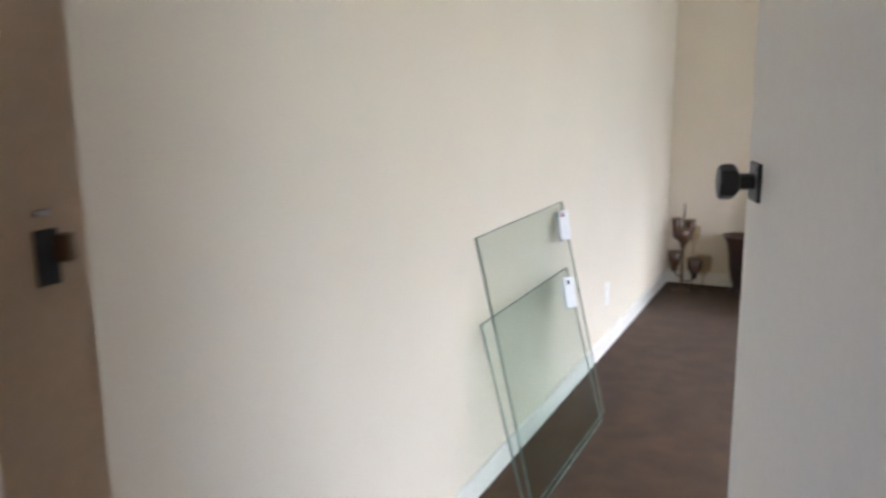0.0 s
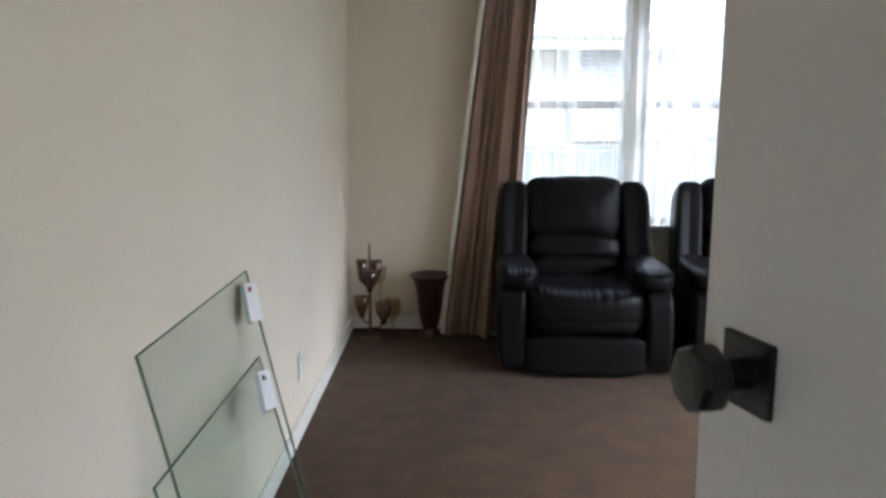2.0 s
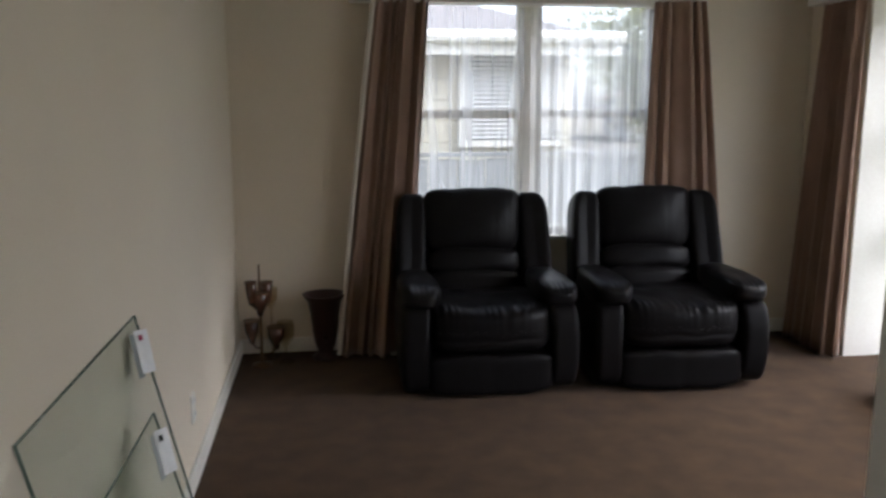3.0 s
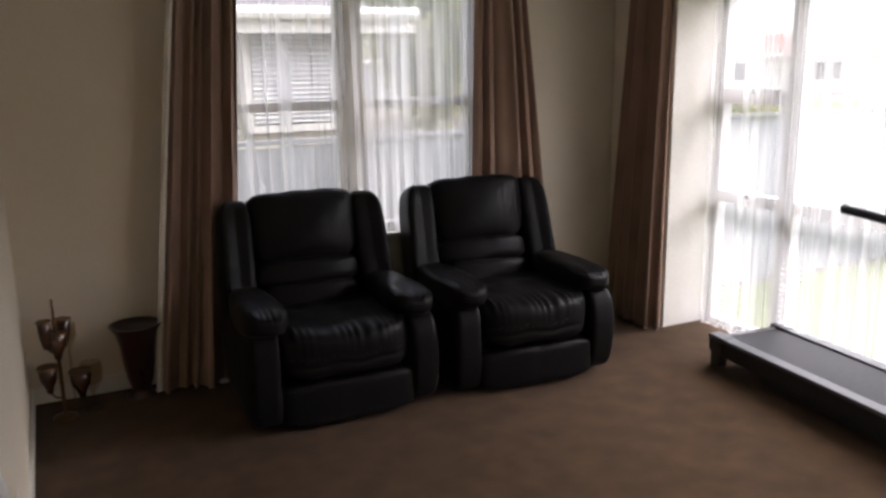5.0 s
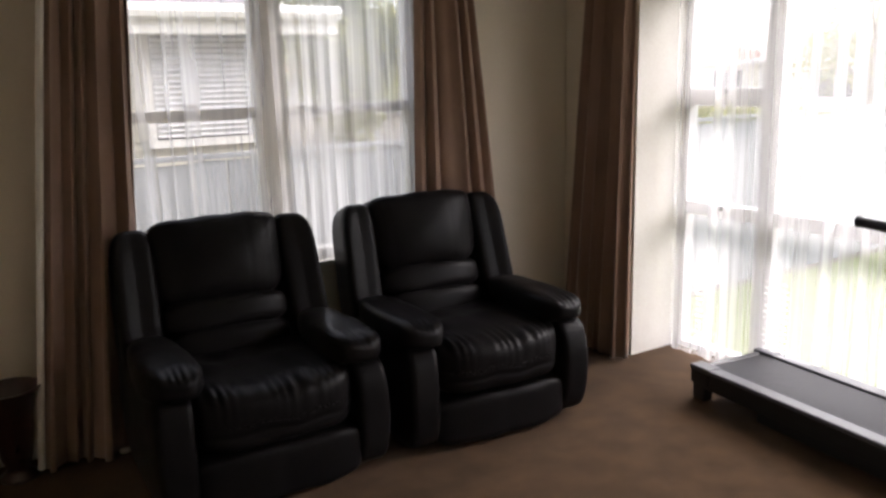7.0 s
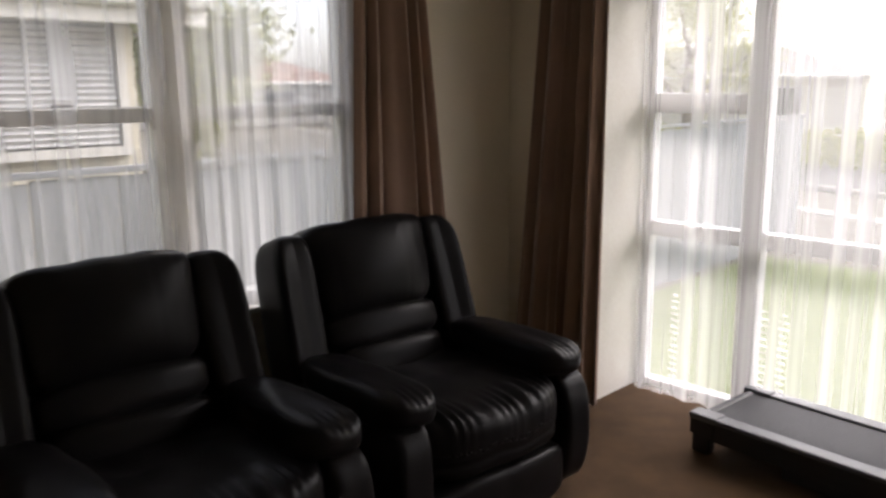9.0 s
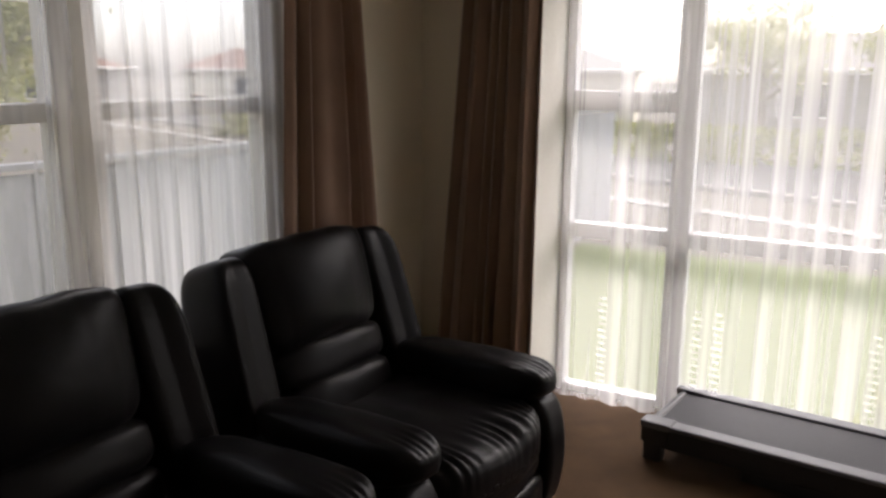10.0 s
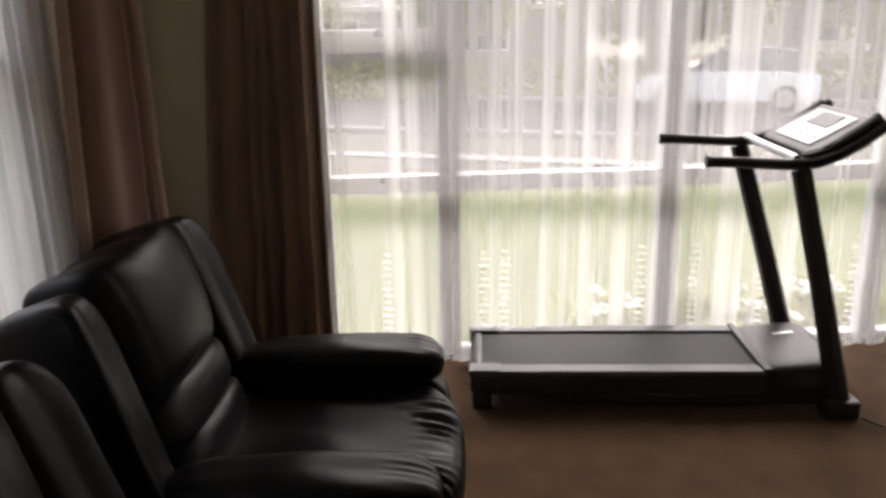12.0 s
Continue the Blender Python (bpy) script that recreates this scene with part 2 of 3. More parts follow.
def wall_with_hole(axis, at, thick, a0, a1, z0, z1, h0, h1, hz0, hz1):
    """A wall across the other axis with one opening; the pieces butt end to end in one mesh."""
    bm = bmesh.new()
    for (p, q, r, t) in ((a0, h0, z0, z1), (h1, a1, z0, z1), (h0, h1, z0, hz0), (h0, h1, hz1, z1)):
        if q - p < 0.001 or t - r < 0.001:
            continue
        if axis == "y":
            add_box(bm, ((p + q) / 2, at + thick / 2, (r + t) / 2), (q - p, abs(thick), t - r))
        else:
            add_box(bm, (at + thick / 2, (p + q) / 2, (r + t) / 2), (abs(thick), q - p, t - r))
    return bm


# ---- the room ----
FAR, RIGHT, BACK, TOP = 4.578, 3.59, -0.60, 2.42
WIN_X = 3.955      # plane of the tall window, beyond a deep reveal
tagged(part("floor", span(0.0, WIN_X, BACK - 0.11, FAR, -0.12, 0.0), CARPET), "brown cut-pile carpet over the whole floor", "carpet floor", kind="structure")
tagged(part("floor_hall", span(-1.48, 1.9, -1.88, BACK - 0.11, -0.12, 0.0), CARPET), "brown cut-pile carpet in the hallway", "carpet floor", kind="structure")
tagged(part("ceiling", span(-0.12, WIN_X + 0.12, BACK - 0.11, FAR + 0.12, TOP, TOP + 0.1), CEIL), "plain white painted ceiling", "ceiling", kind="structure")
tagged(part("ceiling_hall", span(-1.6, 2.02, -2.0, BACK - 0.11, TOP, TOP + 0.1), CEIL), "plain white painted hallway ceiling", "ceiling", kind="structure")
tagged(part("wall_west", span(-0.12, 0.0, BACK, FAR, -0.12, TOP), WALL), "plain cream painted wall with a white skirting", "wall", kind="structure")
tagged(part("wall_north", wall_with_hole("y", FAR, 0.12, -0.12, WIN_X + 0.12, -0.12, TOP, 0.98, 2.64, 0.69, 2.12), WALL), "cream painted wall around a wide window", "wall", kind="structure")
tagged(part("wall_east", wall_with_hole("x", RIGHT, WIN_X + 0.12 - RIGHT, BACK - 0.11, FAR, -0.12, TOP, -0.38, 4.02, -0.12, 2.10), WALL), "cream painted wall with a deep reveal around a tall window", "wall", kind="structure")
tagged(part("wall_south", wall_with_hole("y", BACK - 0.11, 0.11, -0.12, RIGHT, -0.12, TOP, 0.281, 1.174, -0.12, 2.03), WALL), "cream painted wall with the doorway", "wall", kind="structure")
# hallway that closes the place behind the camera
tagged(part("wall_hall_west", span(-1.6, -1.48, -2.0, BACK - 0.11, -0.12, TOP), WALL), "plain cream hallway wall", "wall", kind="structure")
# the opening is added, out of view, to let daylight onto the door
tagged(part("wall_hall_south", wall_with_hole("y", -2.0, 0.12, -1.48, 1.9, -0.12, TOP, -0.5, 0.15, 1.0, 2.0), WALL), "plain cream hallway wall with an added opening that lets in daylight", "wall", kind="structure")
tagged(part("wall_hall_east", span(1.9, 2.02, -2.0, BACK - 0.11, -0.12, TOP), WALL), "plain cream hallway wall", "wall", kind="structure")
tagged(part("wall_hall_north", span(-1.48, -0.12, BACK - 0.11, BACK, -0.12, TOP), WALL), "plain cream hallway wall", "wall", kind="structure")


def skirting(name, x0, x1, y0, y1):
    return tagged(part(name, span(x0, x1, y0, y1, 0.0, 0.09, 0.006), TRIM), "narrow white painted skirting board", "skirting", kind="structure")


skirting("baseboard_west", 0.0, 0.016, BACK, FAR - 0.016)
skirting("baseboard_north", 0.0, RIGHT - 0.016, FAR - 0.016, FAR)
skirting("baseboard_east", RIGHT - 0.016, RIGHT, 4.03, FAR)
skirting("baseboard_east", RIGHT - 0.016, RIGHT, BACK, -0.39)

# door frame: jambs and head line the doorway
frame_door = tagged(base("door_frame"), "tan painted door jambs and head around the doorway", "door frame", kind="structure")
part("jamb", span(0.281, 0.305, BACK - 0.12, BACK + 0.01, 0.0, 2.012, 0.002), JAMB, frame_door)
part("jamb", span(1.150, 1.174, BACK - 0.12, BACK + 0.01, 0.0, 2.012, 0.002), JAMB, frame_door)
part("head", span(0.281, 1.174, BACK - 0.12, BACK + 0.01, 2.012, 2.03, 0.002), JAMB, frame_door)
for x0, x1 in ((0.22, 0.288), (1.167, 1.235)):
    part("architrave", span(x0, x1, BACK, BACK + 0.016, 0.0, 2.09, 0.003), TRIM, frame_door)
part("architrave", span(0.22, 1.235, BACK, BACK + 0.016, 2.0225, 2.0925, 0.003), TRIM, frame_door)
strike = tagged(base("strike_plate", pose(0.305, BACK - 0.042, 1.215)), "black metal strike plate set into the tan jamb", "strike plate")
part("plate", box((0.002, 0, 0), (0.004, 0.026, 0.058), None, 0.001), BLACK, strike)
part("lip", box((0.008, 0.017, 0.008), (0.016, 0.016, 0.028), Euler((0, 0, 0.5)).to_matrix(), 0.002), BRASS, strike)
part("keeper_screw", box((0.003, 0.0, 0.046), (0.003, 0.016, 0.006), None, 0.001), SILVER, strike)

# the open door
door = tagged(base("door_1", pose(1.14, BACK, 0.006) @ Matrix.Rotation(math.atan2(0.75, -0.2375), 4, "Z")),
              "cream painted flush door standing open into the room", "door", kind="structure")
part("leaf", span(0.002, 0.786, -0.038, 0.0, 0.004, 1.985, 0.002), DOORP, door)


def knob_set(y, sign):
    rose = part("rose", box((0, 0, 0), (0.057, 0.006, 0.058), None, 0.002), BLACK, door, "square black backplate")
    rose.location = (0.724, y + sign * 0.003, 1.232)
    for dx in (-0.020, 0.020):
        part("screw", box((dx, sign * 0.0035, -dx), (0.006, 0.002, 0.006), None, 0.0008), BLACK, rose)
    kn = part("door_knob", lathe([(0.0, 0.0), (0.0125, 0.0), (0.0125, 0.026), (0.018, 0.028), (0.0245, 0.033), (0.0265, 0.038), (0.0265, 0.051), (0.0235, 0.056), (0.012, 0.0575), (0.0, 0.0575)], seg=8), BLACK, door, "black knob with faceted rim")
    kn.matrix_local = pose(0.724, y, 1.232, -90 * sign, 0, 0)


knob_set(0.0, 1)
knob_set(-0.038, -1)
for z in (0.25, 1.75):
    part("hinge", tube([(0, 0.004, z), (0, 0.004, z + 0.09)], 0.006, 8), SILVER, door)


# ---- windows ----
def bar(name, parent, x0, x1, y0, y1, z0, z1, m=None):
    return part(name, span(x0, x1, y0, y1, z0, z1, 0.004), m or TRIM, parent)


def pane(parent, corners):
    b = bmesh.new()
    b.faces.new([b.verts.new(c) for c in corners])
    ob = part("pane", b, PANE, parent)
    ob.visible_shadow = False
    return ob


w1 = tagged(base("window_1"), "white painted timber window with two top sashes", "window", kind="structure")
Y0, Y1 = FAR + 0.03, FAR + 0.10
for x0, x1 in ((0.98, 1.04), (1.708, 1.858), (2.53, 2.64)):
    bar("frame_post", w1, x0, x1, Y0, Y1, 0.69, 2.12)
for x0, x1 in ((1.04, 1.708), (1.858, 2.53)):
    bar("frame_sill_rail", w1, x0, x1, Y0, Y1, 0.69, 0.74)
    bar("frame_head", w1, x0, x1, Y0, Y1, 2.08, 2.12)
    bar("transom", w1, x0, x1, Y0 + 0.01, Y1 - 0.005, 1.41, 1.462)
    for z0, z1 in ((0.74, 1.41), (1.462, 2.08)):
        pane(w1, [(x0, Y0 + 0.035, z0), (x1, Y0 + 0.035, z0), (x1, Y0 + 0.035, z1), (x0, Y0 + 0.035, z1)])
part("window_sill", span(0.96, 2.66, FAR - 0.04, FAR + 0.03, 0.665, 0.69, 0.006), TRIM, w1)
for x in (1.404, 2.232):
    part("latch", puff((x, Y0 + 0.004, 1.472), (0.07, 0.02, 0.014), p=3, n=4), BRASS, w1, "small dark metal window latch")

w2 = tagged(base("window_2"), "tall pale grey painted timber window reaching the floor", "window", kind="structure")
X0, X1 = WIN_X, WIN_X + 0.07
# the bay below y 0.38 is unseen, added to brighten the west wall
for y0, y1 in ((3.965, 4.02), (3.395, 3.492), (2.39, 2.485), (1.385, 1.48), (0.38, 0.475), (-0.38, -0.32)):
    bar("frame_post", w2, X0, X1, y0, y1, 0.0, 2.10, FRAMEP)
for y0, y1 in ((3.492, 3.965), (2.485, 3.395), (1.48, 2.39), (0.475, 1.385), (-0.32, 0.38)):
    bar("frame_head", w2, X0, X1, y0, y1, 2.05, 2.10, FRAMEP)
    bar("frame_foot", w2, X0, X1, y0, y1, 0.0, 0.035, FRAMEP)
    bar("rail", w2, X0 + 0.005, X1 - 0.005, y0, y1, 0.785, 0.858, FRAMEP)
    pane(w2, [(X0 + 0.03, y0, 0.035), (X0 + 0.03, y1, 0.035), (X0 + 0.03, y1, 0.785), (X0 + 0.03, y0, 0.785)])
bar("transom", w2, X0 + 0.005, X1 - 0.005, 3.492, 3.965, 1.39, 1.483, FRAMEP)
for y0, y1, z0, z1 in ((3.492, 3.965, 0.858, 1.39), (3.492, 3.965, 1.483, 2.05), (2.485, 3.395, 0.858, 2.05), (1.48, 2.39, 0.858, 2.05), (0.475, 1.385, 0.858, 2.05), (-0.32, 0.38, 0.858, 2.05)):
    pane(w2, [(X0 + 0.03, y0, z0), (X0 + 0.03, y1, z0), (X0 + 0.03, y1, z1), (X0 + 0.03, y0, z1)])
part("jamb_liner", span(RIGHT + 0.003, WIN_X, 4.004, 4.018, 0.0, 2.10, 0.002), TRIM, w2)
for z in (1.468, 0.842):
    part("latch", puff((X0 - 0.006, 3.728, z), (0.02, 0.045, 0.03), p=3, n=4), BLACK, w2, "small dark window catch")


# ---- curtains ----
def drape(name, a_top, b_top, a_bot, b_bot, z0, z1, folds, depth, material, flip=False, seed=1, nz=26, gather=0.55, per=14):
    """A hung cloth with folds. a, b: its ends on the rail and at the hem as (x, y)."""
    rnd = random.Random(seed)
    ph = [rnd.uniform(-0.6, 0.6) for _ in range(folds + 2)]
    amp = [rnd.uniform(0.4, 1.4) for _ in range(folds + 2)]
    bm = bmesh.new()
    n = folds * per
    grid = []
    for k in range(nz + 1):
        h = k / nz
        z = z1 + (z0 - z1) * h
        e = h ** 0.95
        a = Vector((a_top[0] * (1 - e) + a_bot[0] * e, a_top[1] * (1 - e) + a_bot[1] * e))
        b = Vector((b_top[0] * (1 - e) + b_bot[0] * e, b_top[1] * (1 - e) + b_bot[1] * e))
        d = b - a
        side = Vector((-d.y, d.x)).normalized() * (-1 if flip else 1)
        row = []
        for i in range(n + 1):
            s = i / n
            f = (s + 0.42 / folds * math.sin(s * 9.1 + seed) * math.sin(math.pi * s)) * folds
            q = min(int(f), folds)
            w = ph[q] * (1 - f + q) + ph[q + 1] * (f - q)
            g = amp[q] * (1 - f + q) + amp[q + 1] * (f - q)
            dep = depth * g * (gather + (1 - gather) * h)
            off = dep * (0.5 + 0.5 * math.sin(2 * math.pi * f + w * h * 1.6))
            lat = 0.25 * dep * math.sin(4 * math.pi * f + w)
            p = a + d * s + side * off + d.normalized() * lat * (0.3 + 0.7 * h)
            zz = z + (0.003 * math.sin(f * 5.1 + w) if k == nz else 0)
            row.append(bm.verts.new((p.x, p.y, zz)))
        grid.append(row)
    for r0, r1 in zip(grid, grid[1:]):
        for i in range(n):
            bm.faces.new((r0[i], r0[i + 1], r1[i + 1], r1[i]))
    return bm


def curtain(label, *args, hem_edge=None, **kw):
    c = tagged(base("curtain"), label, "curtain", group="brown curtains")
    cl = part("cloth", drape("cloth", *args, material=BROWN, **kw), BROWN, c, smooth=True)
    md = cl.modifiers.new("thick", "SOLIDIFY")
    md.thickness = 0.003
    if hem_edge:
        (x0, y0), (x1, y1), z0, z1 = hem_edge
        part("lining_corner", puff((x1 + 0.33, y1 - 0.02, z0), (0.05, 0.03, 0.022), 3, 4), LINING, c, "pale lining showing at the hem")
        part("lining_edge", tube([(x0 + (x1 - x0) * (k / 12) ** 0.95, y0 + (y1 - y0) * (k / 12) ** 0.95, z1 + (z0 - z1) * k / 12) for k in range(13)], 0.015, 6, (1.0, 1.0)), LINING, c, "pale lining turned out along the edge")
    return c


CY = FAR - 0.10
curtain("long brown pleated curtain with a pale edge, pulled aside", (0.85, CY), (1.155, CY), (0.61, CY - 0.02), (1.03, CY - 0.02), 0.012, 2.09, 5, 0.10, flip=True, seed=3,
        hem_edge=((0.835, CY - 0.055), (0.595, CY - 0.075), 0.02, 2.08))
curtain("long brown pleated curtain hanging behind a recliner", (2.50, CY - 0.02), (2.79, CY - 0.08), (2.49, CY + 0.07), (3.04, CY - 0.03), 0.012, 2.09, 4, 0.065, flip=True, seed=5)
curtain("long brown pleated curtain drawn back into the corner", (RIGHT - 0.06, 4.30), (RIGHT - 0.06, 3.955), (RIGHT - 0.06, 4.44), (RIGHT - 0.06, 3.955), 0.012, 2.09, 6, 0.085, flip=True, seed=8)

pel = tagged(base("curtain_rail", pose(0, 0, 0)), "white painted curtain board above the window", "curtain rail")
part("board", span(0.70, 2.83, FAR - 0.13, FAR, 2.07, 2.145, 0.004), TRIM, pel)
pel2 = tagged(base("curtain_rail", pose(0, 0, 0)), "white painted curtain board above the tall window", "curtain rail")
part("board", span(RIGHT - 0.15, RIGHT, -0.50, 4.40, 2.07, 2.145, 0.004), TRIM, pel2)

NETL = voile("net_far_sheer", (18, 18, 0.9), thin=0.15, dense=0.42, color=(0.93, 0.92, 0.90))
n1 = tagged(part("net_curtain", drape("net", (1.0, FAR - 0.012), (1.77, FAR - 0.012), (0.98, FAR - 0.02), (1.78, FAR - 0.02), 0.695, 2.06, 9, 0.03, NETL, flip=True, seed=10, nz=8, gather=0.7, per=10), NETL, smooth=True),
            "thin sheer white net curtain stretched before the window", "net curtain")
n3 = tagged(part("net_curtain", drape("net", (1.775, FAR - 0.012), (2.66, FAR - 0.012), (1.785, FAR - 0.02), (2.66, FAR - 0.02), 0.695, 2.06, 10, 0.03, NETF, flip=True, seed=11, nz=8, gather=0.8, per=10), NETF, smooth=True),
            "sheer white gathered net curtain hanging before the window", "net curtain")
NX = 3.86
n2 = tagged(part("net_curtain", drape("net", (NX, 3.965), (NX, -0.34), (NX, 3.955), (NX, -0.34), 0.015, 2.08, 34, 0.026, NETR, flip=True, seed=12, nz=8, gather=0.8, per=8), NETR, smooth=True),
            "sheer white floor-length net curtain before the tall window", "net curtain")


verts, faces = [], []
for yc in (3.73, 3.30, 3.21, 2.60, 2.36, 2.05, 1.62, 1.1):
    for k in range(15):
        z, w = 0.10 + k * 0.031, 0.014 + 0.010 * abs(math.sin(k * 0.9))
        q = len(verts)
        verts += [(NX - 0.042, yc - w, z), (NX - 0.042, yc + w, z + 0.003), (NX - 0.042, yc + w, z + 0.012), (NX - 0.042, yc - w, z + 0.009)]
        faces.append((q, q + 1, q + 2, q + 3))
me = bpy.data.meshes.new("lace_motif")
me.from_pydata(verts, [], faces)
me.materials.append(voile("lace_thread", (30, 30, 30), thin=0.35, dense=0.7))
lace = new("lace_motif", me)
lace.parent = n2
tagged(lace, label="embroidered ladder pattern near the hem", kind="stuff")


# ---- recliners ----
def recliner():
    ch = base("recliner_chair")

    def wrinkle(u, q, k=0.006, f=14.0):
        return q + Vector((0, 0, k * noise.noise(Vector((q.x * f, q.y * f * 0.6, q.z * f)))))

    # plinth and sides
    part("base", span(-0.40, 0.40, -0.36, 0.30, 0.02, 0.20, 0.02), LEATHER, ch)
    for sx in (-1, 1):
        def side(u, q, sx=sx):
            q = wrinkle(u, q, 0.004)
            q.y -= 0.04 * (1 - u.z ** 2) * (u.y < 0)
            q.x += sx * 0.012 * (1 - u.z ** 2)
            return q
        part("arm_side", puff((sx * 0.378, -0.06, 0.255), (0.155, 0.82, 0.47), 8, 14, side), LEATHER, ch, smooth=True)

        def pad(u, q, sx=sx):
            f = max(0.0, -u.y)
            q.x *= 1.0 + 0.10 * f - 0.22 * max(0, u.y)
            q.z *= 1.0 - 0.2 * max(0, u.y)
            q.z += -0.004 * u.y - 0.03 * max(0, -u.y - 0.6) ** 2
            crease = max(0.0, -u.y - 0.55) * max(0.0, u.z + 0.25)
            q.z += 0.006 * crease * math.sin(q.x * 190 + 1.5 * math.sin(q.x * 41))
            return wrinkle(u, q, 0.012, 9)
        part("arm_pad", puff((sx * 0.36, -0.145, 0.520), (0.225, 0.68, 0.145), 3.2, 36, pad), LEATHER, ch, smooth=True)

    def seat(u, q):
        q.z += -0.022 * (1 - u.x ** 2) * (u.z > 0) + 0.02 - 0.03 * max(0, u.y)
        q.y -= 0.035 * (1 - u.x ** 2) * (u.y < 0)
        row = math.exp(-((u.y + 0.80) / 0.2) ** 2) * max(0, u.z + 0.25) * max(0.0, 1 - u.x ** 6)
        fold = math.sin(q.x * 140 + 2 * math.sin(q.x * 31)) * (0.65 + 0.35 * math.sin(q.x * 17))
        q.z += 0.0065 * row * fold
        q.y -= 0.004 * row * fold
        seam = math.exp(-((u.z + 0.35) / 0.10) ** 2) * (u.y < -0.8)
        q.y += 0.005 * seam
        return wrinkle(u, q, 0.012, 8)
    part("seat", puff((0, -0.135, 0.345), (0.665, 0.75, 0.27), 5.0, 60, seat), LEATHER, ch, smooth=True)

    def foot(u, q):
        q.y -= 0.02 * (1 - u.x ** 2)
        q.y += 0.012 * math.exp(-(u.x / 0.05) ** 2)
        return wrinkle(u, q, 0.010, 9)
    part("footrest", puff((0, -0.42, 0.125), (0.665, 0.16, 0.215), 6, 20, foot), LEATHER, ch, smooth=True)

    lean = Euler((radians(-18), 0, 0)).to_matrix()

    def back(u, q):
        q.z += 0.004 * (1 - u.x ** 2)
        q.y -= 0.022 * (1 - u.x ** 2)
        return wrinkle(u, q, 0.010, 8)
    def head(u, q):
        q.x *= 1.0 + 0.05 * u.z
        q.z += 0.028 * abs(u.x) ** 3 * max(0.0, u.z)
        q.y -= 0.04 * (1 - u.x ** 2) * (1 - u.z ** 2)
        for c in (0.42, 0.72, -0.72):
            q.y += 0.0018 * math.exp(-((u.x - c) / 0.035) ** 2) * (u.y < 0)
        return back(u, q)
    part("headrest", puff((0, 0.362, 0.805), (0.565, 0.23, 0.375), 5.4, 44, head, lean), LEATHER, ch, smooth=True)
    part("lumbar_cushion", puff((0, 0.262, 0.585), (0.55, 0.19, 0.155), 3.6, 18, back, lean), LEATHER, ch, smooth=True)
    part("lumbar_cushion", puff((0, 0.215, 0.46), (0.545, 0.19, 0.16), 3.6, 18, back, lean), LEATHER, ch, smooth=True)
    for sx in (-1, 1):
        def wing(u, q, sx=sx):
            q.x += sx * 0.02 * (1 - u.z) * 0.5
            q.y -= 0.03 * max(0, sx * u.x)
            if sx * u.x > 0:
                q.z -= 0.035 * max(0.0, u.z) * (sx * u.x) ** 2
            return wrinkle(u, q, 0.010, 8)
        part("wing", puff((sx * 0.352, 0.33, 0.675), (0.175, 0.25, 0.60), 5.5, 24, wing, lean), LEATHER, ch, smooth=True)
    part("back_panel", puff((0, 0.41, 0.60), (0.76, 0.09, 0.66), 6, 12, None, lean), LEATHER, ch, smooth=True)
    for sx in (-1, 1):
        part("glide_foot", span(sx * 0.36 - 0.03, sx * 0.36 + 0.03, -0.33, 0.33, 0.0, 0.022), BLACK, ch)
    return ch


r1 = recliner()
r1.matrix_world = pose(1.38, 4.055, 0, 0, 0, -1.5) @ Matrix.Diagonal((1.0, 0.90, 1.0, 1.0))
tagged(r1, "black leather recliner with padded arms, closed, beside the long curtain", "armchair", group="recliners")
r2 = copy_thing(r1, pose(2.41, 4.03, 0, 0, 0, -4) @ Matrix.Diagonal((1.0, 1.055, 1.0, 1.0)))
tagged(r2, "black leather recliner with a creased seat front, closed, near the corner")


# ---- glass sheets leaning on the wall ----
def sheet(y0, y1, xt, zt, xf, label):
    g = base("glass_sheet", pose(xf, (y0 + y1) / 2, 0.0))
    tilt = math.atan2(xf - xt, zt)
    h, w, t = math.hypot(xf - xt, zt), y1 - y0, 0.006
    m = Euler((0, -tilt, 0)).to_matrix()
    b = bmesh.new()
    b.faces.new([b.verts.new(m @ Vector((0, y, z))) for y, z in ((-w / 2 + 0.003, 0.003), (w / 2 - 0.003, 0.003), (w / 2 - 0.003, h - 0.003), (-w / 2 + 0.003, h - 0.003))])
    part("pane", b, SHEET, g).visible_shadow = False
    for c, s in (((0, 0, h - 0.0015), (t, w, 0.003)), ((0, 0, 0.0015), (t, w, 0.003)), ((0, w / 2 - 0.0015, h / 2), (t, 0.003, h - 0.006)), ((0, -w / 2 + 0.0015, h / 2), (t, 0.003, h - 0.006))):
        part("edge", box(m @ Vector(c), s, m), GEDGE, g, "dark green cut edge")
    tm = m @ Euler((radians(-14), 0, 0)).to_matrix()
    fold = tm @ Euler((0, 0, radians(-24))).to_matrix()
    # grey half behind the white one: shade painted in, as glass catches no shadow
    part("tag_shade_half", box(m @ Vector((0.0045, w / 2 - 0.10, h - 0.095)), (0.0012, 0.055, 0.122), tm, 0.0003), CARD_SHADE, g, "half of the folded tag with its shade put into the grey")
    tag = part("price_tag", box(m @ Vector((0.020, w / 2 - 0.075, h - 0.092)), (0.0015, 0.056, 0.122), fold, 0.0005), PAPER, g, "white folded card tag")
    part("printed_dot", box(m @ Vector((0.0225, w / 2 - 0.083, h - 0.05)), (0.002, 0.014, 0.016), fold, 0.0005), INK if xt > 0.03 else RED, tag)
    return tagged(g, label, "glass sheet", group="leaning glass sheets")


sheet(1.150, 2.055, 0.004, 0.905, 0.21, "clear greenish glass sheet with a white tag leaning on the wall")
sheet(1.055, 1.955, 0.062, 0.648, 0.228, "smaller greenish glass sheet with a white tag leaning on another")

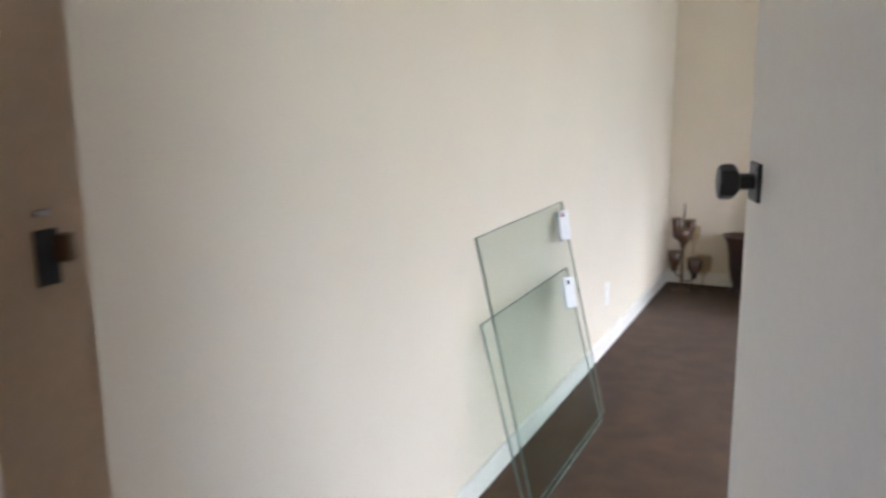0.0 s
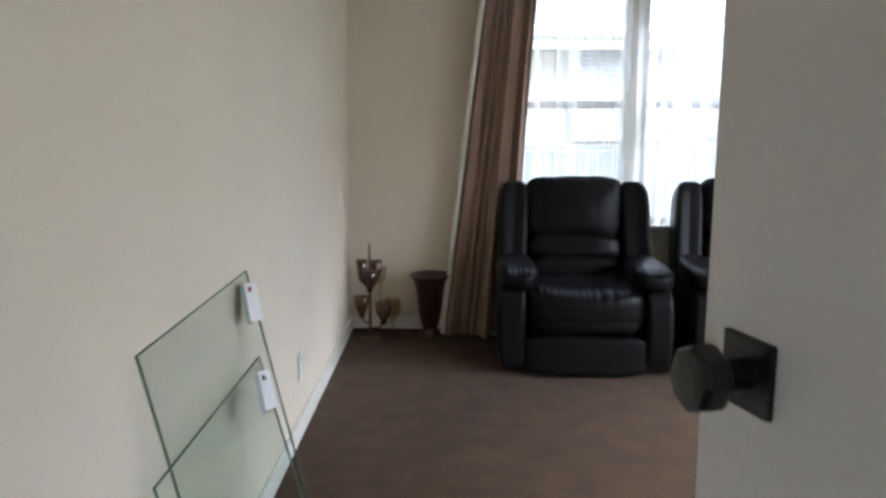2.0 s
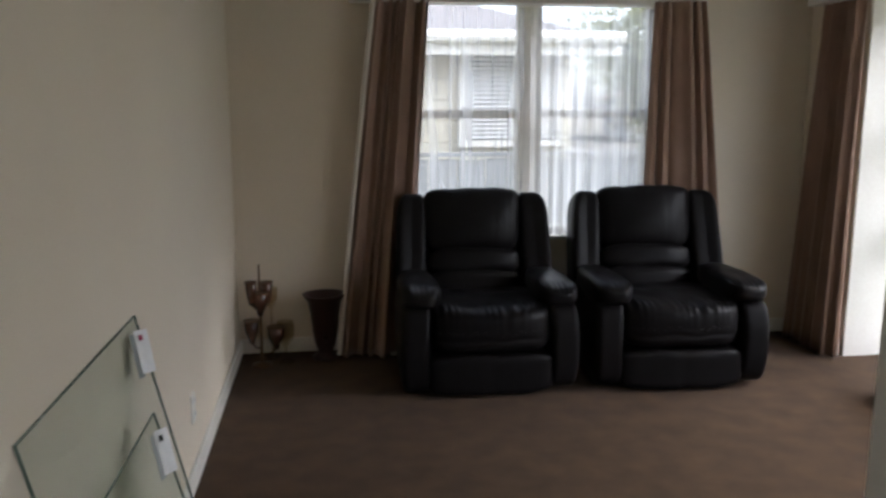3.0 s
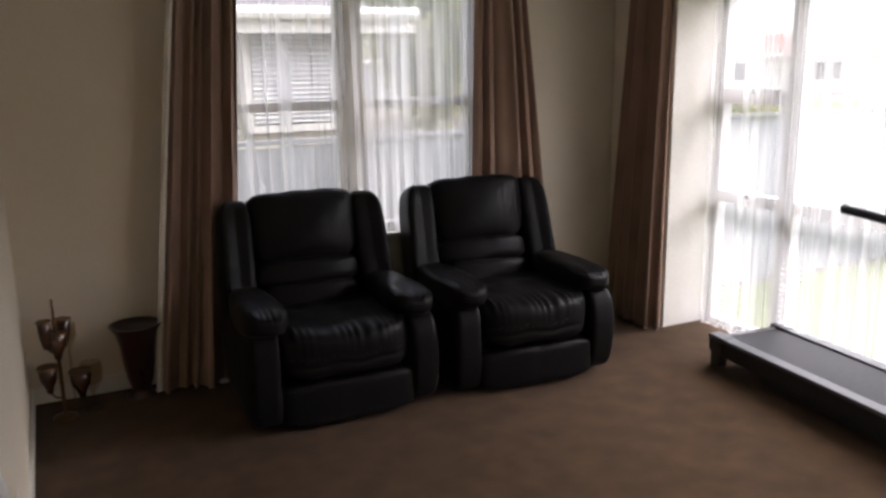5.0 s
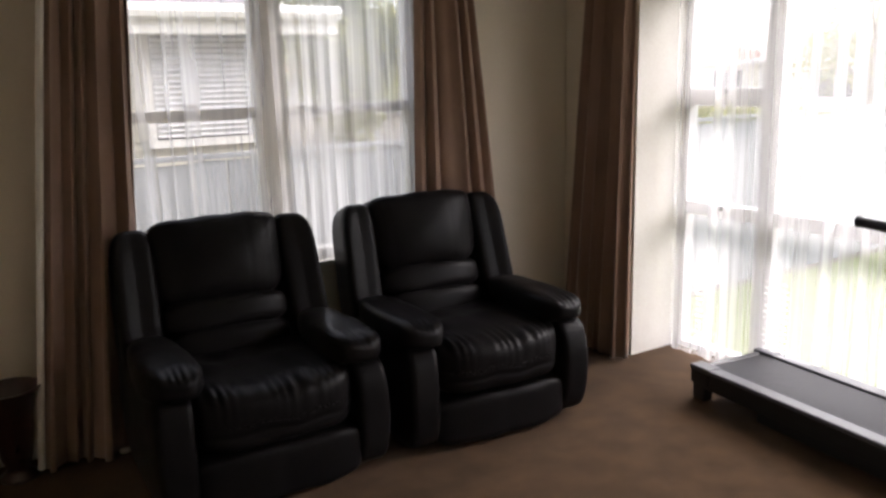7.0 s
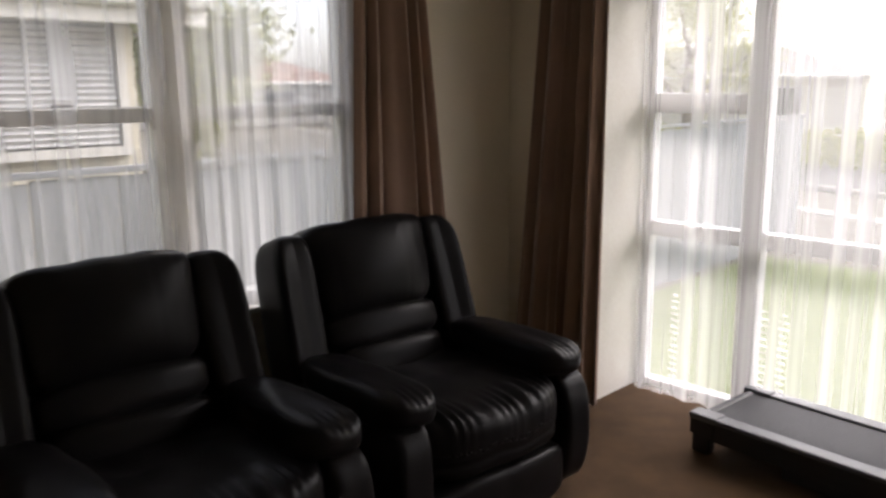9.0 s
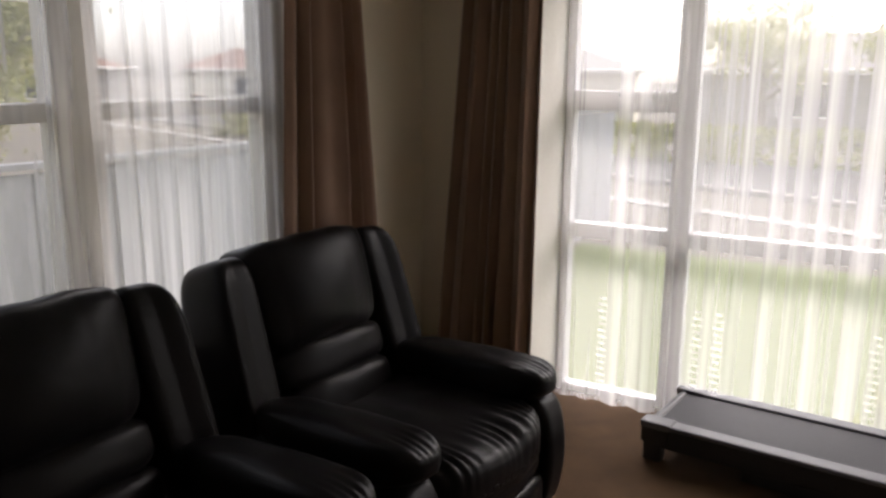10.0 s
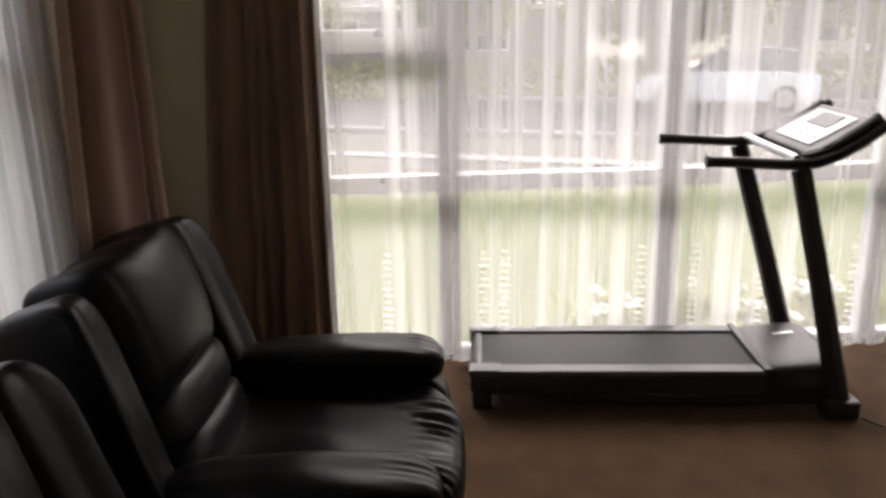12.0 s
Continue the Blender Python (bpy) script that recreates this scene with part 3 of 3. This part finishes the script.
outlet = tagged(base("wall_outlet", pose(0.0, 2.878, 0.308)), "small white wall socket above the skirting", "wall socket")
part("plate", box((0.004, 0, 0), (0.008, 0.072, 0.115), None, 0.002), TRIM, outlet)
for dz in (-0.028, 0.028):
    part("switch", box((0.0095, 0.018, dz), (0.005, 0.012, 0.016), None, 0.001), PAPER, outlet)
    part("slot", box((0.0083, -0.012, dz), (0.002, 0.012, 0.014), None, 0.0), PANEL, outlet)

# ---- vase and ornaments in the corner ----
vase = tagged(base("floor_vase", pose(0.515, 4.43, 0)), "dark red glazed flared floor vase on the carpet", "vase")
part("body", lathe([(0.0, 0.0), (0.075, 0.0), (0.078, 0.012), (0.05, 0.03), (0.045, 0.05), (0.06, 0.09), (0.075, 0.18), (0.085, 0.28), (0.10, 0.35), (0.125, 0.385), (0.128, 0.392), (0.118, 0.392), (0.09, 0.35), (0.07, 0.27), (0.0, 0.26)]), VASEM, vase, smooth=True)
orn = tagged(base("candle_stand", pose(0.15, 4.33, 0)), "aged brass candle stand with several amber glass cups", "candle stand")
part("stem", tube([(0, 0, 0.0), (0, 0, 0.2), (0, 0, 0.45), (0.0, 0, 0.60)], [0.010, 0.009, 0.009, 0.005], 8), BRASS, orn)
part("foot", lathe([(0.0, 0.0), (0.06, 0.0), (0.058, 0.008), (0.02, 0.02), (0.0, 0.02)]), BRASS, orn)
for dx, dy, z, r in ((0.0, 0.0, 0.33, 0.045), (-0.055, 0.02, 0.16, 0.04), (0.085, -0.02, 0.13, 0.045), (0.035, 0.05, 0.38, 0.032), (-0.045, -0.03, 0.40, 0.028)):
    cup = part("cup", lathe([(0.0, z - 0.03), (0.015, z - 0.03), (0.022, z), (r, z + 0.04), (r + 0.004, z + 0.10), (r, z + 0.102), (r - 0.008, z + 0.05), (0.0, z + 0.02)], (dx, dy, 0), 16), AMBER, orn, smooth=True)
    part("ring", lathe([(r + 0.004, z + 0.095), (r + 0.009, z + 0.10), (r + 0.006, z + 0.107), (r, z + 0.104)], (dx, dy, 0), 16), BRASS, cup)
    if dx or dy:
        part("branch", tube([(0, 0, z - 0.06), (dx * 0.6, dy * 0.6, z - 0.055), (dx, dy, z - 0.028)], 0.005, 6), BRASS, orn)
gob = tagged(base("glass_goblet", pose(0.285, 4.37, 0)), "clear glass goblet standing by the candle stand", "goblet")
part("bowl", lathe([(0.0, 0.0), (0.045, 0.0), (0.044, 0.006), (0.008, 0.014), (0.007, 0.09), (0.02, 0.11), (0.05, 0.15), (0.055, 0.21), (0.048, 0.25), (0.044, 0.25), (0.05, 0.21), (0.045, 0.155), (0.0, 0.12)]), CLEARG, gob, smooth=True)
gob2 = tagged(base("glass_goblet", pose(0.20, 4.47, 0)), "tall clear glass goblet on a thin stem", "goblet")
part("bowl", lathe([(0.0, 0.0), (0.045, 0.0), (0.044, 0.006), (0.008, 0.014), (0.007, 0.30), (0.02, 0.32), (0.04, 0.36), (0.042, 0.43), (0.036, 0.43), (0.035, 0.365), (0.0, 0.33)]), CLEARG, gob2, smooth=True)


# ---- treadmill ----
def treadmill():
    yaw = math.atan2(-0.995, -0.098)
    tm = base("treadmill", pose(3.395, 3.40, 0) @ Matrix.Rotation(yaw, 4, "Z") @ Matrix.Diagonal((0.885, 0.96, 0.955, 1.0)))
    # local x runs from the tail to the console, local y from the near side to the window
    W = 0.52
    part("deck", span(0.02, 1.32, 0.03, W - 0.03, 0.095, 0.158, 0.01), PLASTIC, tm)
    part("belt", span(0.015, 1.33, 0.075, W - 0.075, 0.158, 0.166, 0.003), BELT, tm)
    for y in (0.0375, W - 0.0375):
        part("side_rail", span(0.0, 1.32, y - 0.0375, y + 0.0375, 0.156, 0.178, 0.008), GREYP, tm)
        part("side_skirt", span(0.01, 1.32, y - 0.03, y + 0.03, 0.07, 0.156, 0.006), PLASTIC, tm)
        part("end_cap", span(-0.012, 0.13, y - 0.042, y + 0.042, 0.152, 0.183, 0.008), GREYP, tm)
        part("end_block", span(-0.008, 0.12, y - 0.038, y + 0.038, 0.085, 0.152, 0.008), PLASTIC, tm)
        part("tail_foot", span(0.0, 0.09, y - 0.03, y + 0.03, 0.0, 0.09, 0.012), PLASTIC, tm)
        part("base_tube", span(0.45, 1.62, y - 0.025, y + 0.025, 0.02, 0.07, 0.008), PLASTIC, tm)
    part("tail_roller", tube([(0.03, 0.06, 0.145), (0.03, W - 0.06, 0.145)], 0.03, 12), BLACK, tm)

    def hood(u, q):
        q.z *= 0.62 + 0.38 * (u.x + 1) / 2
        return q
    part("motor_hood", puff((1.49, W / 2, 0.140), (0.34, W - 0.02, 0.155), 6, 10, hood), PLASTIC, tm, "black moulded motor cover", smooth=True)
    part("hood_decal", box((1.50, W * 0.62, 0.2185), (0.11, 0.012, 0.002), Euler((0, 0, 0.25)).to_matrix()), SILVER, tm, "thin silver stripe")
    part("hood_edge", span(1.30, 1.335, 0.0, W, 0.15, 0.188, 0.006), PLASTIC, tm)
    for y, d in ((-0.035, 0.05), (W + 0.035, 0.0)):
        part("upright", tube([(1.64, y, 0.0), (1.61, y, 0.10), (1.46 + d / 2, y, 0.56), (1.30 + d, y, 1.03)], [0.052, 0.05, 0.046, 0.042], 8, (0.55, 1.0)), PLASTIC, tm)
        part("foot_cap", span(1.55, 1.70, y - 0.045, y + 0.045, 0.0, 0.075, 0.012), PLASTIC, tm)
        grip = part("handrail", tube([(0.92 + d, y, 1.06), (1.07 + d, y, 1.055), (1.24 + d, y, 1.045), (1.36 + d, y, 1.05), (1.50, y, 1.08), (1.59, y, 1.13), (1.66, y, 1.18), (1.71, y, 1.215)], 0.021, 10, (1.0, 1.0)), BLACK, tm)
        part("grip_cap", tube([(0.912 + d, y, 1.06), (0.93 + d, y, 1.06)], 0.0225, 10), PLASTIC, grip)
    part("cross_bar", tube([(1.33, -0.03, 1.065), (1.33, W + 0.03, 1.065)], 0.018, 10), SILVER, tm, "silver cross bar")
    tilt = Euler((0, radians(-27), 0)).to_matrix()
    con = part("console", box((1.53, W / 2, 1.125), (0.30, W + 0.02, 0.05), tilt, 0.012), PLASTIC, tm)
    part("console_face", box(Vector((1.53, W / 2, 1.125)) + tilt @ Vector((0, 0, 0.0275)), (0.215, W - 0.16, 0.006), tilt, 0.002), PANEL, con, "pale grey control panel")
    part("display", box(Vector((1.53, W / 2, 1.125)) + tilt @ Vector((0.05, 0, 0.032)), (0.09, 0.20, 0.004), tilt, 0.001), GREYP, con, "dim display window")
    for k in (-0.13, -0.065, 0.0, 0.065, 0.13):
        part("button", box(Vector((1.53, W / 2 + k, 1.125)) + tilt @ Vector((-0.06, 0, 0.0325)), (0.014, 0.022, 0.004), tilt, 0.001), PANEL, con)
    for y in (0.0, W):
        part("console_arm", tube([(1.36, y, 1.06), (1.46, y, 1.085), (1.62, y, 1.185), (1.66, y, 1.215)], 0.024, 8), PLASTIC, con)
    return tagged(tm, "black and grey folding treadmill with handrails, standing on the carpet", "treadmill")


treadmill()
cord = tagged(part("power_cord", tube([(3.13, 1.93, 0.03), (3.11, 1.87, 0.008), (3.05, 1.80, 0.005), (2.97, 1.74, 0.005), (2.90, 1.64, 0.005), (2.92, 1.45, 0.005), (3.08, 1.0, 0.005), (3.35, 0.2, 0.005), (3.56, -0.45, 0.005)], 0.005, 6), RUBBER), "black power cord lying on the carpet", "power cord")

# ---- outside ----
G = -0.75
bm = bmesh.new()
bmesh.ops.create_grid(bm, x_segments=60, y_segments=60, size=400)
for v in bm.verts:
    v.co.z = G - 0.02
tagged(part("ground", bm, VERGE), "dry grass and soil reaching the horizon", "ground", kind="structure")
slab("lawn", GRASS, WIN_X + 0.13, 11.0, -40, 6.4, G - 0.3, G + 0.0, "mown green lawn beside the house", "lawn")
slab("side_yard", GRASS, -8, WIN_X + 0.13, FAR + 0.13, 6.4, G - 0.3, G, "green grass strip below the window", "lawn")
STREET = pose(17.4, 5.2, 0, 0, 0, -20)
slab("pavement", CONC, -2.75, -2.35, -120, 120, G - 0.3, G + 0.01, "pale concrete footpath along the road", "footpath").matrix_world = STREET
slab("road", ROADM, 0.15, 6.6, -150, 150, G - 0.3, G - 0.005, "grey asphalt street", "road").matrix_world = STREET
for x in (-0.05, 6.6):
    slab("kerb", CONC, x, x + 0.2, -150, 150, G - 0.3, G + 0.10, "pale concrete kerb", "kerb", 0.02).matrix_world = STREET
# foundation closing the house below the floor
slab("foundation", CONC, -0.118, WIN_X + 0.118, BACK - 0.11, FAR + 0.118, G - 0.3, -0.125, "concrete foundation of the house", "foundation")
slab("foundation_hall", CONC, -1.598, 2.018, -1.998, BACK - 0.115, G - 0.3, -0.125, "concrete foundation below the hallway", "foundation")


def fence(name, x0, y0, x1, y1, top, label, gap=0.245):
    f = tagged(base(name, pose(x0, y0, G)), label, "fence")
    d = Vector((x1 - x0, y1 - y0, 0))
    L = d.length
    f.matrix_world = pose(x0, y0, G) @ Matrix.Rotation(math.atan2(d.y, d.x), 4, "Z")
    me = bpy.data.meshes.new("paling")
    b = span(-0.118, 0.118, -0.01, 0.01, 0.02, top - G, 0.004)
    b.to_mesh(me)
    b.free()
    me.materials.append(FENCEM)
    rnd = random.Random(4)
    for i in range(int(L / gap)):
        o = new("paling", me)
        o.parent = f
        o.location = (0.125 + i * gap, rnd.uniform(-0.004, 0.004), rnd.uniform(-0.012, 0.012))
    part("cap_rail", span(0, L, -0.03, 0.03, top - G + 0.015, top - G + 0.05, 0.004), FENCEM, f)
    part("rail", span(0, L, 0.012, 0.06, 0.3, 0.38), FENCEM, f)
    return f


fence("paling_fence", -4.0, 6.5, 12.5, 6.5, 1.04, "weathered grey paling fence between the gardens")


def house(name, x, y, w, d, h, roof_h, wall, roof, turn, label, wins, eave=0.5, boards=False, mid=True):
    """Walls with window openings built on, eaves and a hipped roof. wins: (along the front, sill, width, height)."""
    hs = tagged(base(name, pose(x, y, G, 0, 0, turn)), label, "house")
    part("wall", span(-w / 2, w / 2, 0, d, 0, h), wall, hs)
    if boards:
        for k in range(int(h / 0.19)):
            part("weatherboard", box((0, -0.012, 0.1 + k * 0.19), (w, 0.03, 0.182), Euler((radians(6), 0, 0)).to_matrix()), wall, hs)
    b = bmesh.new()
    e = eave
    v = [b.verts.new(p) for p in ((-w / 2 - e, -e, h), (w / 2 + e, -e, h), (w / 2 + e, d + e, h), (-w / 2 - e, d + e, h), (-w / 2 + d * 0.45, d / 2, h + roof_h), (w / 2 - d * 0.45, d / 2, h + roof_h))]
    for fc in ((0, 1, 5, 4), (1, 2, 5), (2, 3, 4, 5), (3, 0, 4), (3, 2, 1, 0)):
        b.faces.new([v[i] for i in fc])
    rf = part("roof", b, roof, hs)
    part("fascia", span(-w / 2 - e, w / 2 + e, -e - 0.03, -e, h - 0.14, h + 0.06, 0.01), TRIM, hs)
    part("gutter", tube([(-w / 2 - e, -e - 0.08, h + 0.01), (w / 2 + e, -e - 0.08, h + 0.01)], 0.055, 8), TRIM, hs)
    for a, s, ww, hh in wins:
        wn_ = part("window", span(a, a + ww, -0.055, -0.03, s, s + hh), DARKG, hs)
        for q in ((a - 0.06, a, s - 0.06, s + hh + 0.06), (a + ww, a + ww + 0.06, s - 0.06, s + hh + 0.06), (a, a + ww, s - 0.06, s), (a, a + ww, s + hh, s + hh + 0.06), (a + ww / 2 - 0.03, a + ww / 2 + 0.03, s, s + hh))[:5 if mid else 4]:
            part("window_frame", span(q[0], q[1], -0.09, -0.03, q[2], q[3]), TRIM, wn_)
    return hs


nb = house("neighbour_house", -2.31, 7.1, 10.2, 8.0, 2.80, 1.5, HOUSEM, ROOFM, 0, "cream weatherboard neighbouring house with white eaves behind the fence", [(4.10, 1.92, 0.86, 0.80), (-1.2, 1.92, 1.6, 0.80)], eave=0.35, boards=True, mid=False)
blind = part("venetian_blind", span(4.11, 4.95, -0.062, -0.057, 1.93, 2.71), BLIND, nb, "closed white slatted blind")
for k in range(20):
    part("slat", box((4.53, -0.07, 1.945 + k * 0.0395), (0.83, 0.028, 0.004), Euler((radians(38), 0, 0)).to_matrix()), BLIND, blind)
house("distant_house", 26, 45, 16, 9, 2.6, 1.7, CONC, ROOFR, -10, "low house with a brown hipped roof", [(-4, 0.9, 2, 1.2), (2, 0.9, 2, 1.2)])
house("distant_house", 47, 42, 15, 9, 2.6, 1.6, HOUSEM, ROOFR, -40, "low cream house with a brown hipped roof", [(-4, 0.9, 2, 1.2), (2, 0.9, 2, 1.2)])
house("distant_house", 36, 20, 13, 9, 2.6, 1.5, HOUSEM, ROOFM, -75, "low cream house with a grey roof across the street", [(-4, 0.9, 2, 1.2), (2, 0.9, 2, 1.2)])
house("distant_house", 34, 3, 14, 9, 2.6, 1.6, CONC, ROOFM, -90, "low pale house with a grey roof across the street", [(-4, 0.9, 2, 1.2), (2, 0.9, 2, 1.2)])
house("distant_house", 36, -18, 14, 9, 2.6, 1.6, HOUSEM, ROOFR, -95, "low cream house with a brown roof across the street", [(-4, 0.9, 2, 1.2), (2, 0.9, 2, 1.2)])


def tree(x, y, h, r, seed, label, z0=G, dens=12000, leaf=0.05):
    rnd = random.Random(seed)
    t = tagged(base("tree", pose(x, y, z0)), label, "tree", group="garden trees")
    part("trunk", tube([(0, 0, -0.1), (0.05, 0.03, h * 0.2), (-0.06, 0.08, h * 0.45), (0.05, 0, h * 0.8)], [h * 0.035, h * 0.028, h * 0.02, h * 0.006], 8), BARK, t)
    tips = []
    for k in range(9):
        a, z = k * 2.4 + rnd.uniform(-0.4, 0.4), h * rnd.uniform(0.25, 0.6)
        L = r * rnd.uniform(0.6, 1.0)
        p1 = Vector((math.cos(a) * L * 0.5, math.sin(a) * L * 0.5, z + h * 0.12))
        p2 = Vector((math.cos(a) * L, math.sin(a) * L, z + h * rnd.uniform(0.18, 0.36)))
        part("limb", tube([(0, 0, z), p1, p2], [h * 0.014, h * 0.009, h * 0.003], 6), BARK, t)
        tips += [p1 * 1.1, p2, (p1 + p2) / 2]
    tips += [Vector((rnd.uniform(-r, r) * 0.4, rnd.uniform(-r, r) * 0.4, h * rnd.uniform(0.7, 0.95))) for _ in range(7)]
    verts, faces = [], []
    for i in range(dens):
        c = tips[rnd.randrange(len(tips))] + Vector((rnd.gauss(0, r * 0.2), rnd.gauss(0, r * 0.2), rnd.gauss(0, h * 0.06)))
        m = Euler((rnd.uniform(0, 6), rnd.uniform(0, 6), rnd.uniform(0, 6))).to_matrix()
        s = leaf * rnd.uniform(0.6, 1.5)
        q = len(verts)
        verts += [c + m @ Vector(w) * s for w in ((-1, 0, 0), (0, -0.45, 0.1), (1, 0, 0), (0, 0.45, 0.1))]
        faces.append((q, q + 1, q + 2, q + 3))
    me = bpy.data.meshes.new("crown")
    me.from_pydata(verts, [], faces)
    me.materials.append(LEAF)
    o = new("crown", me)
    o.parent = t
    return t


tree(6.3, 13.2, 4.3, 1.2, 1, "leafy green garden tree beyond the fence")
tree(11.5, 24.0, 4.6, 2.6, 2, "leafy green garden tree beyond the fence")
tree(23, 14, 5.5, 2.2, 3, "broad tree across the street")
tree(25, -2.0, 8.0, 3.4, 4, "tall loose tree across the street", dens=12000, leaf=0.13)
tree(26, -9, 9.5, 3.8, 5, "tall loose tree across the street", dens=12000, leaf=0.13)
tree(27, 6.5, 5.0, 2.4, 6, "round tree beside a house across the street")
tree(25, -17, 8.5, 3.6, 7, "leafy tree across the street", dens=12000, leaf=0.14)
tree(29, -5.5, 9.0, 4.0, 8, "broad pale tree across the street", dens=13000, leaf=0.16)
tree(28, -13, 8.5, 4.0, 9, "broad pale tree across the street", dens=13000, leaf=0.16)
tree(25.0, -4.6, 4.4, 2.3, 10, "low dense tree across the street", dens=9000, leaf=0.13)
tree(25.2, -10.8, 4.6, 2.5, 11, "low dense tree across the street", dens=9000, leaf=0.13)
tree(25.6, 1.6, 4.2, 2.1, 12, "low dense tree across the street", dens=9000, leaf=0.13)

hedge_v, hedge_f = [], []
rnd = random.Random(9)
for i in range(9000):
    c = Vector((rnd.uniform(23.2, 24.6), rnd.uniform(-30, 26), G + rnd.uniform(0.0, 1.0)))
    m = Euler((rnd.uniform(0, 6), rnd.uniform(0, 6), rnd.uniform(0, 6))).to_matrix()
    q = len(hedge_v)
    hedge_v += [c + m @ Vector(w) * 0.13 for w in ((-1, 0, 0), (0, -0.5, 0.1), (1, 0, 0), (0, 0.5, 0.1))]
    hedge_f.append((q, q + 1, q + 2, q + 3))
me = bpy.data.meshes.new("hedge")
me.from_pydata(hedge_v, [], hedge_f)
me.materials.append(LEAF)
tagged(new("hedge", me), "long clipped green hedge across the street", "hedge", kind="stuff")


def car():
    c = tagged(base("car", pose(19.8, -4.3, G, 0, 0, 70)), "white hatchback parked along the street", "car")
    # side outline from tail to nose, (along, up)
    low = [(-2.0, 0.25), (-2.05, 0.55), (-2.0, 0.85), (-1.2, 0.92), (0.9, 0.90), (1.8, 0.74), (2.05, 0.55), (2.0, 0.25)]
    b = bmesh.new()
    rings = []
    for k, y in enumerate((-0.82, -0.78, 0.78, 0.82)):
        s = 0.96 if k in (0, 3) else 1.0
        rings.append([b.verts.new((x * s, y, 0.25 + (z - 0.25) * s)) for x, z in low])
    for a, q in zip(rings, rings[1:]):
        for j in range(len(low)):
            b.faces.new((a[j], a[(j + 1) % len(low)], q[(j + 1) % len(low)], q[j]))
    b.faces.new(rings[0])
    b.faces.new(rings[-1][::-1])
    bmesh.ops.recalc_face_normals(b, faces=b.faces[:])
    part("body", b, CARW, c)
    for name, m, cut, up in (("glasshouse", DARKG, 1.0, 0.0), ("roof", CARW, 0.0, 0.0)):
        b = bmesh.new()
        o = [(-1.9, 0.86), (-1.55, 1.36), (-0.9, 1.44), (0.1, 1.40), (1.05, 0.88)] if name == "glasshouse" else [(-1.62, 1.355), (-0.9, 1.46), (0.12, 1.42), (0.08, 1.385), (-0.9, 1.42), (-1.55, 1.33)]
        ra = [b.verts.new((x, -0.70 if z < 1 else -0.60, z)) for x, z in o]
        rb = [b.verts.new((x, 0.70 if z < 1 else 0.60, z)) for x, z in o]
        for j in range(len(o)):
            b.faces.new((ra[j], ra[(j + 1) % len(o)], rb[(j + 1) % len(o)], rb[j]))
        b.faces.new(ra)
        b.faces.new(rb[::-1])
        bmesh.ops.recalc_face_normals(b, faces=b.faces[:])
        part(name, b, m, c)
    for x in (-1.3, 1.3):
        for y in (-0.74, 0.74):
            wh = part("wheel", tube([(x, y - 0.1, 0.31), (x, y + 0.1, 0.31)], 0.31, 20), RUBBER, c)
            part("rim", tube([(x, y - 0.105, 0.31), (x, y + 0.105, 0.31)], 0.20, 16), SILVER, wh)
    return c


car()


def flower_bush(x, y, seed):
    rnd = random.Random(seed)
    f = tagged(base("flower_bush", pose(x, y, G)), "low bush with large white flowers on the lawn", "flowers", group="white flowers")
    vs, fs, pv, pf = [], [], [], []
    for i in range(140):
        c = Vector((rnd.gauss(0, 0.16), rnd.gauss(0, 0.16), rnd.uniform(0.02, 0.34)))
        m = Euler((rnd.uniform(0, 6), rnd.uniform(0, 6), rnd.uniform(0, 6))).to_matrix()
        q = len(vs)
        vs += [c + m @ Vector(w) * 0.09 for w in ((-1, 0, 0), (0, -0.3, 0.1), (1, 0, 0), (0, 0.3, 0.1))]
        fs.append((q, q + 1, q + 2, q + 3))
    for i in range(7):
        c = Vector((rnd.gauss(0, 0.15), rnd.gauss(0, 0.15), rnd.uniform(0.28, 0.42)))
        for k in range(7):
            m = Euler((rnd.uniform(-0.6, 0.6), rnd.uniform(-0.6, 0.6), k * 0.9)).to_matrix()
            q = len(pv)
            pv += [c + m @ Vector(w) * 0.07 for w in ((0, 0, 0), (0.6, -0.4, 0.2), (1, 0, 0.35), (0.6, 0.4, 0.2))]
            pf.append((q, q + 1, q + 2, q + 3))
    for n_, a, b_, m_ in (("leaves", vs, fs, LEAF), ("blossoms", pv, pf, PETAL)):
        me_ = bpy.data.meshes.new(n_)
        me_.from_pydata(a, [], b_)
        me_.materials.append(m_)
        o = new(n_, me_)
        o.parent = f
    return f


for k, (x, y) in enumerate(((5.6, 2.15), (5.75, 1.72), (5.5, 1.3), (5.8, 0.85), (5.6, 0.4))):
    flower_bush(x, y, 30 + k)
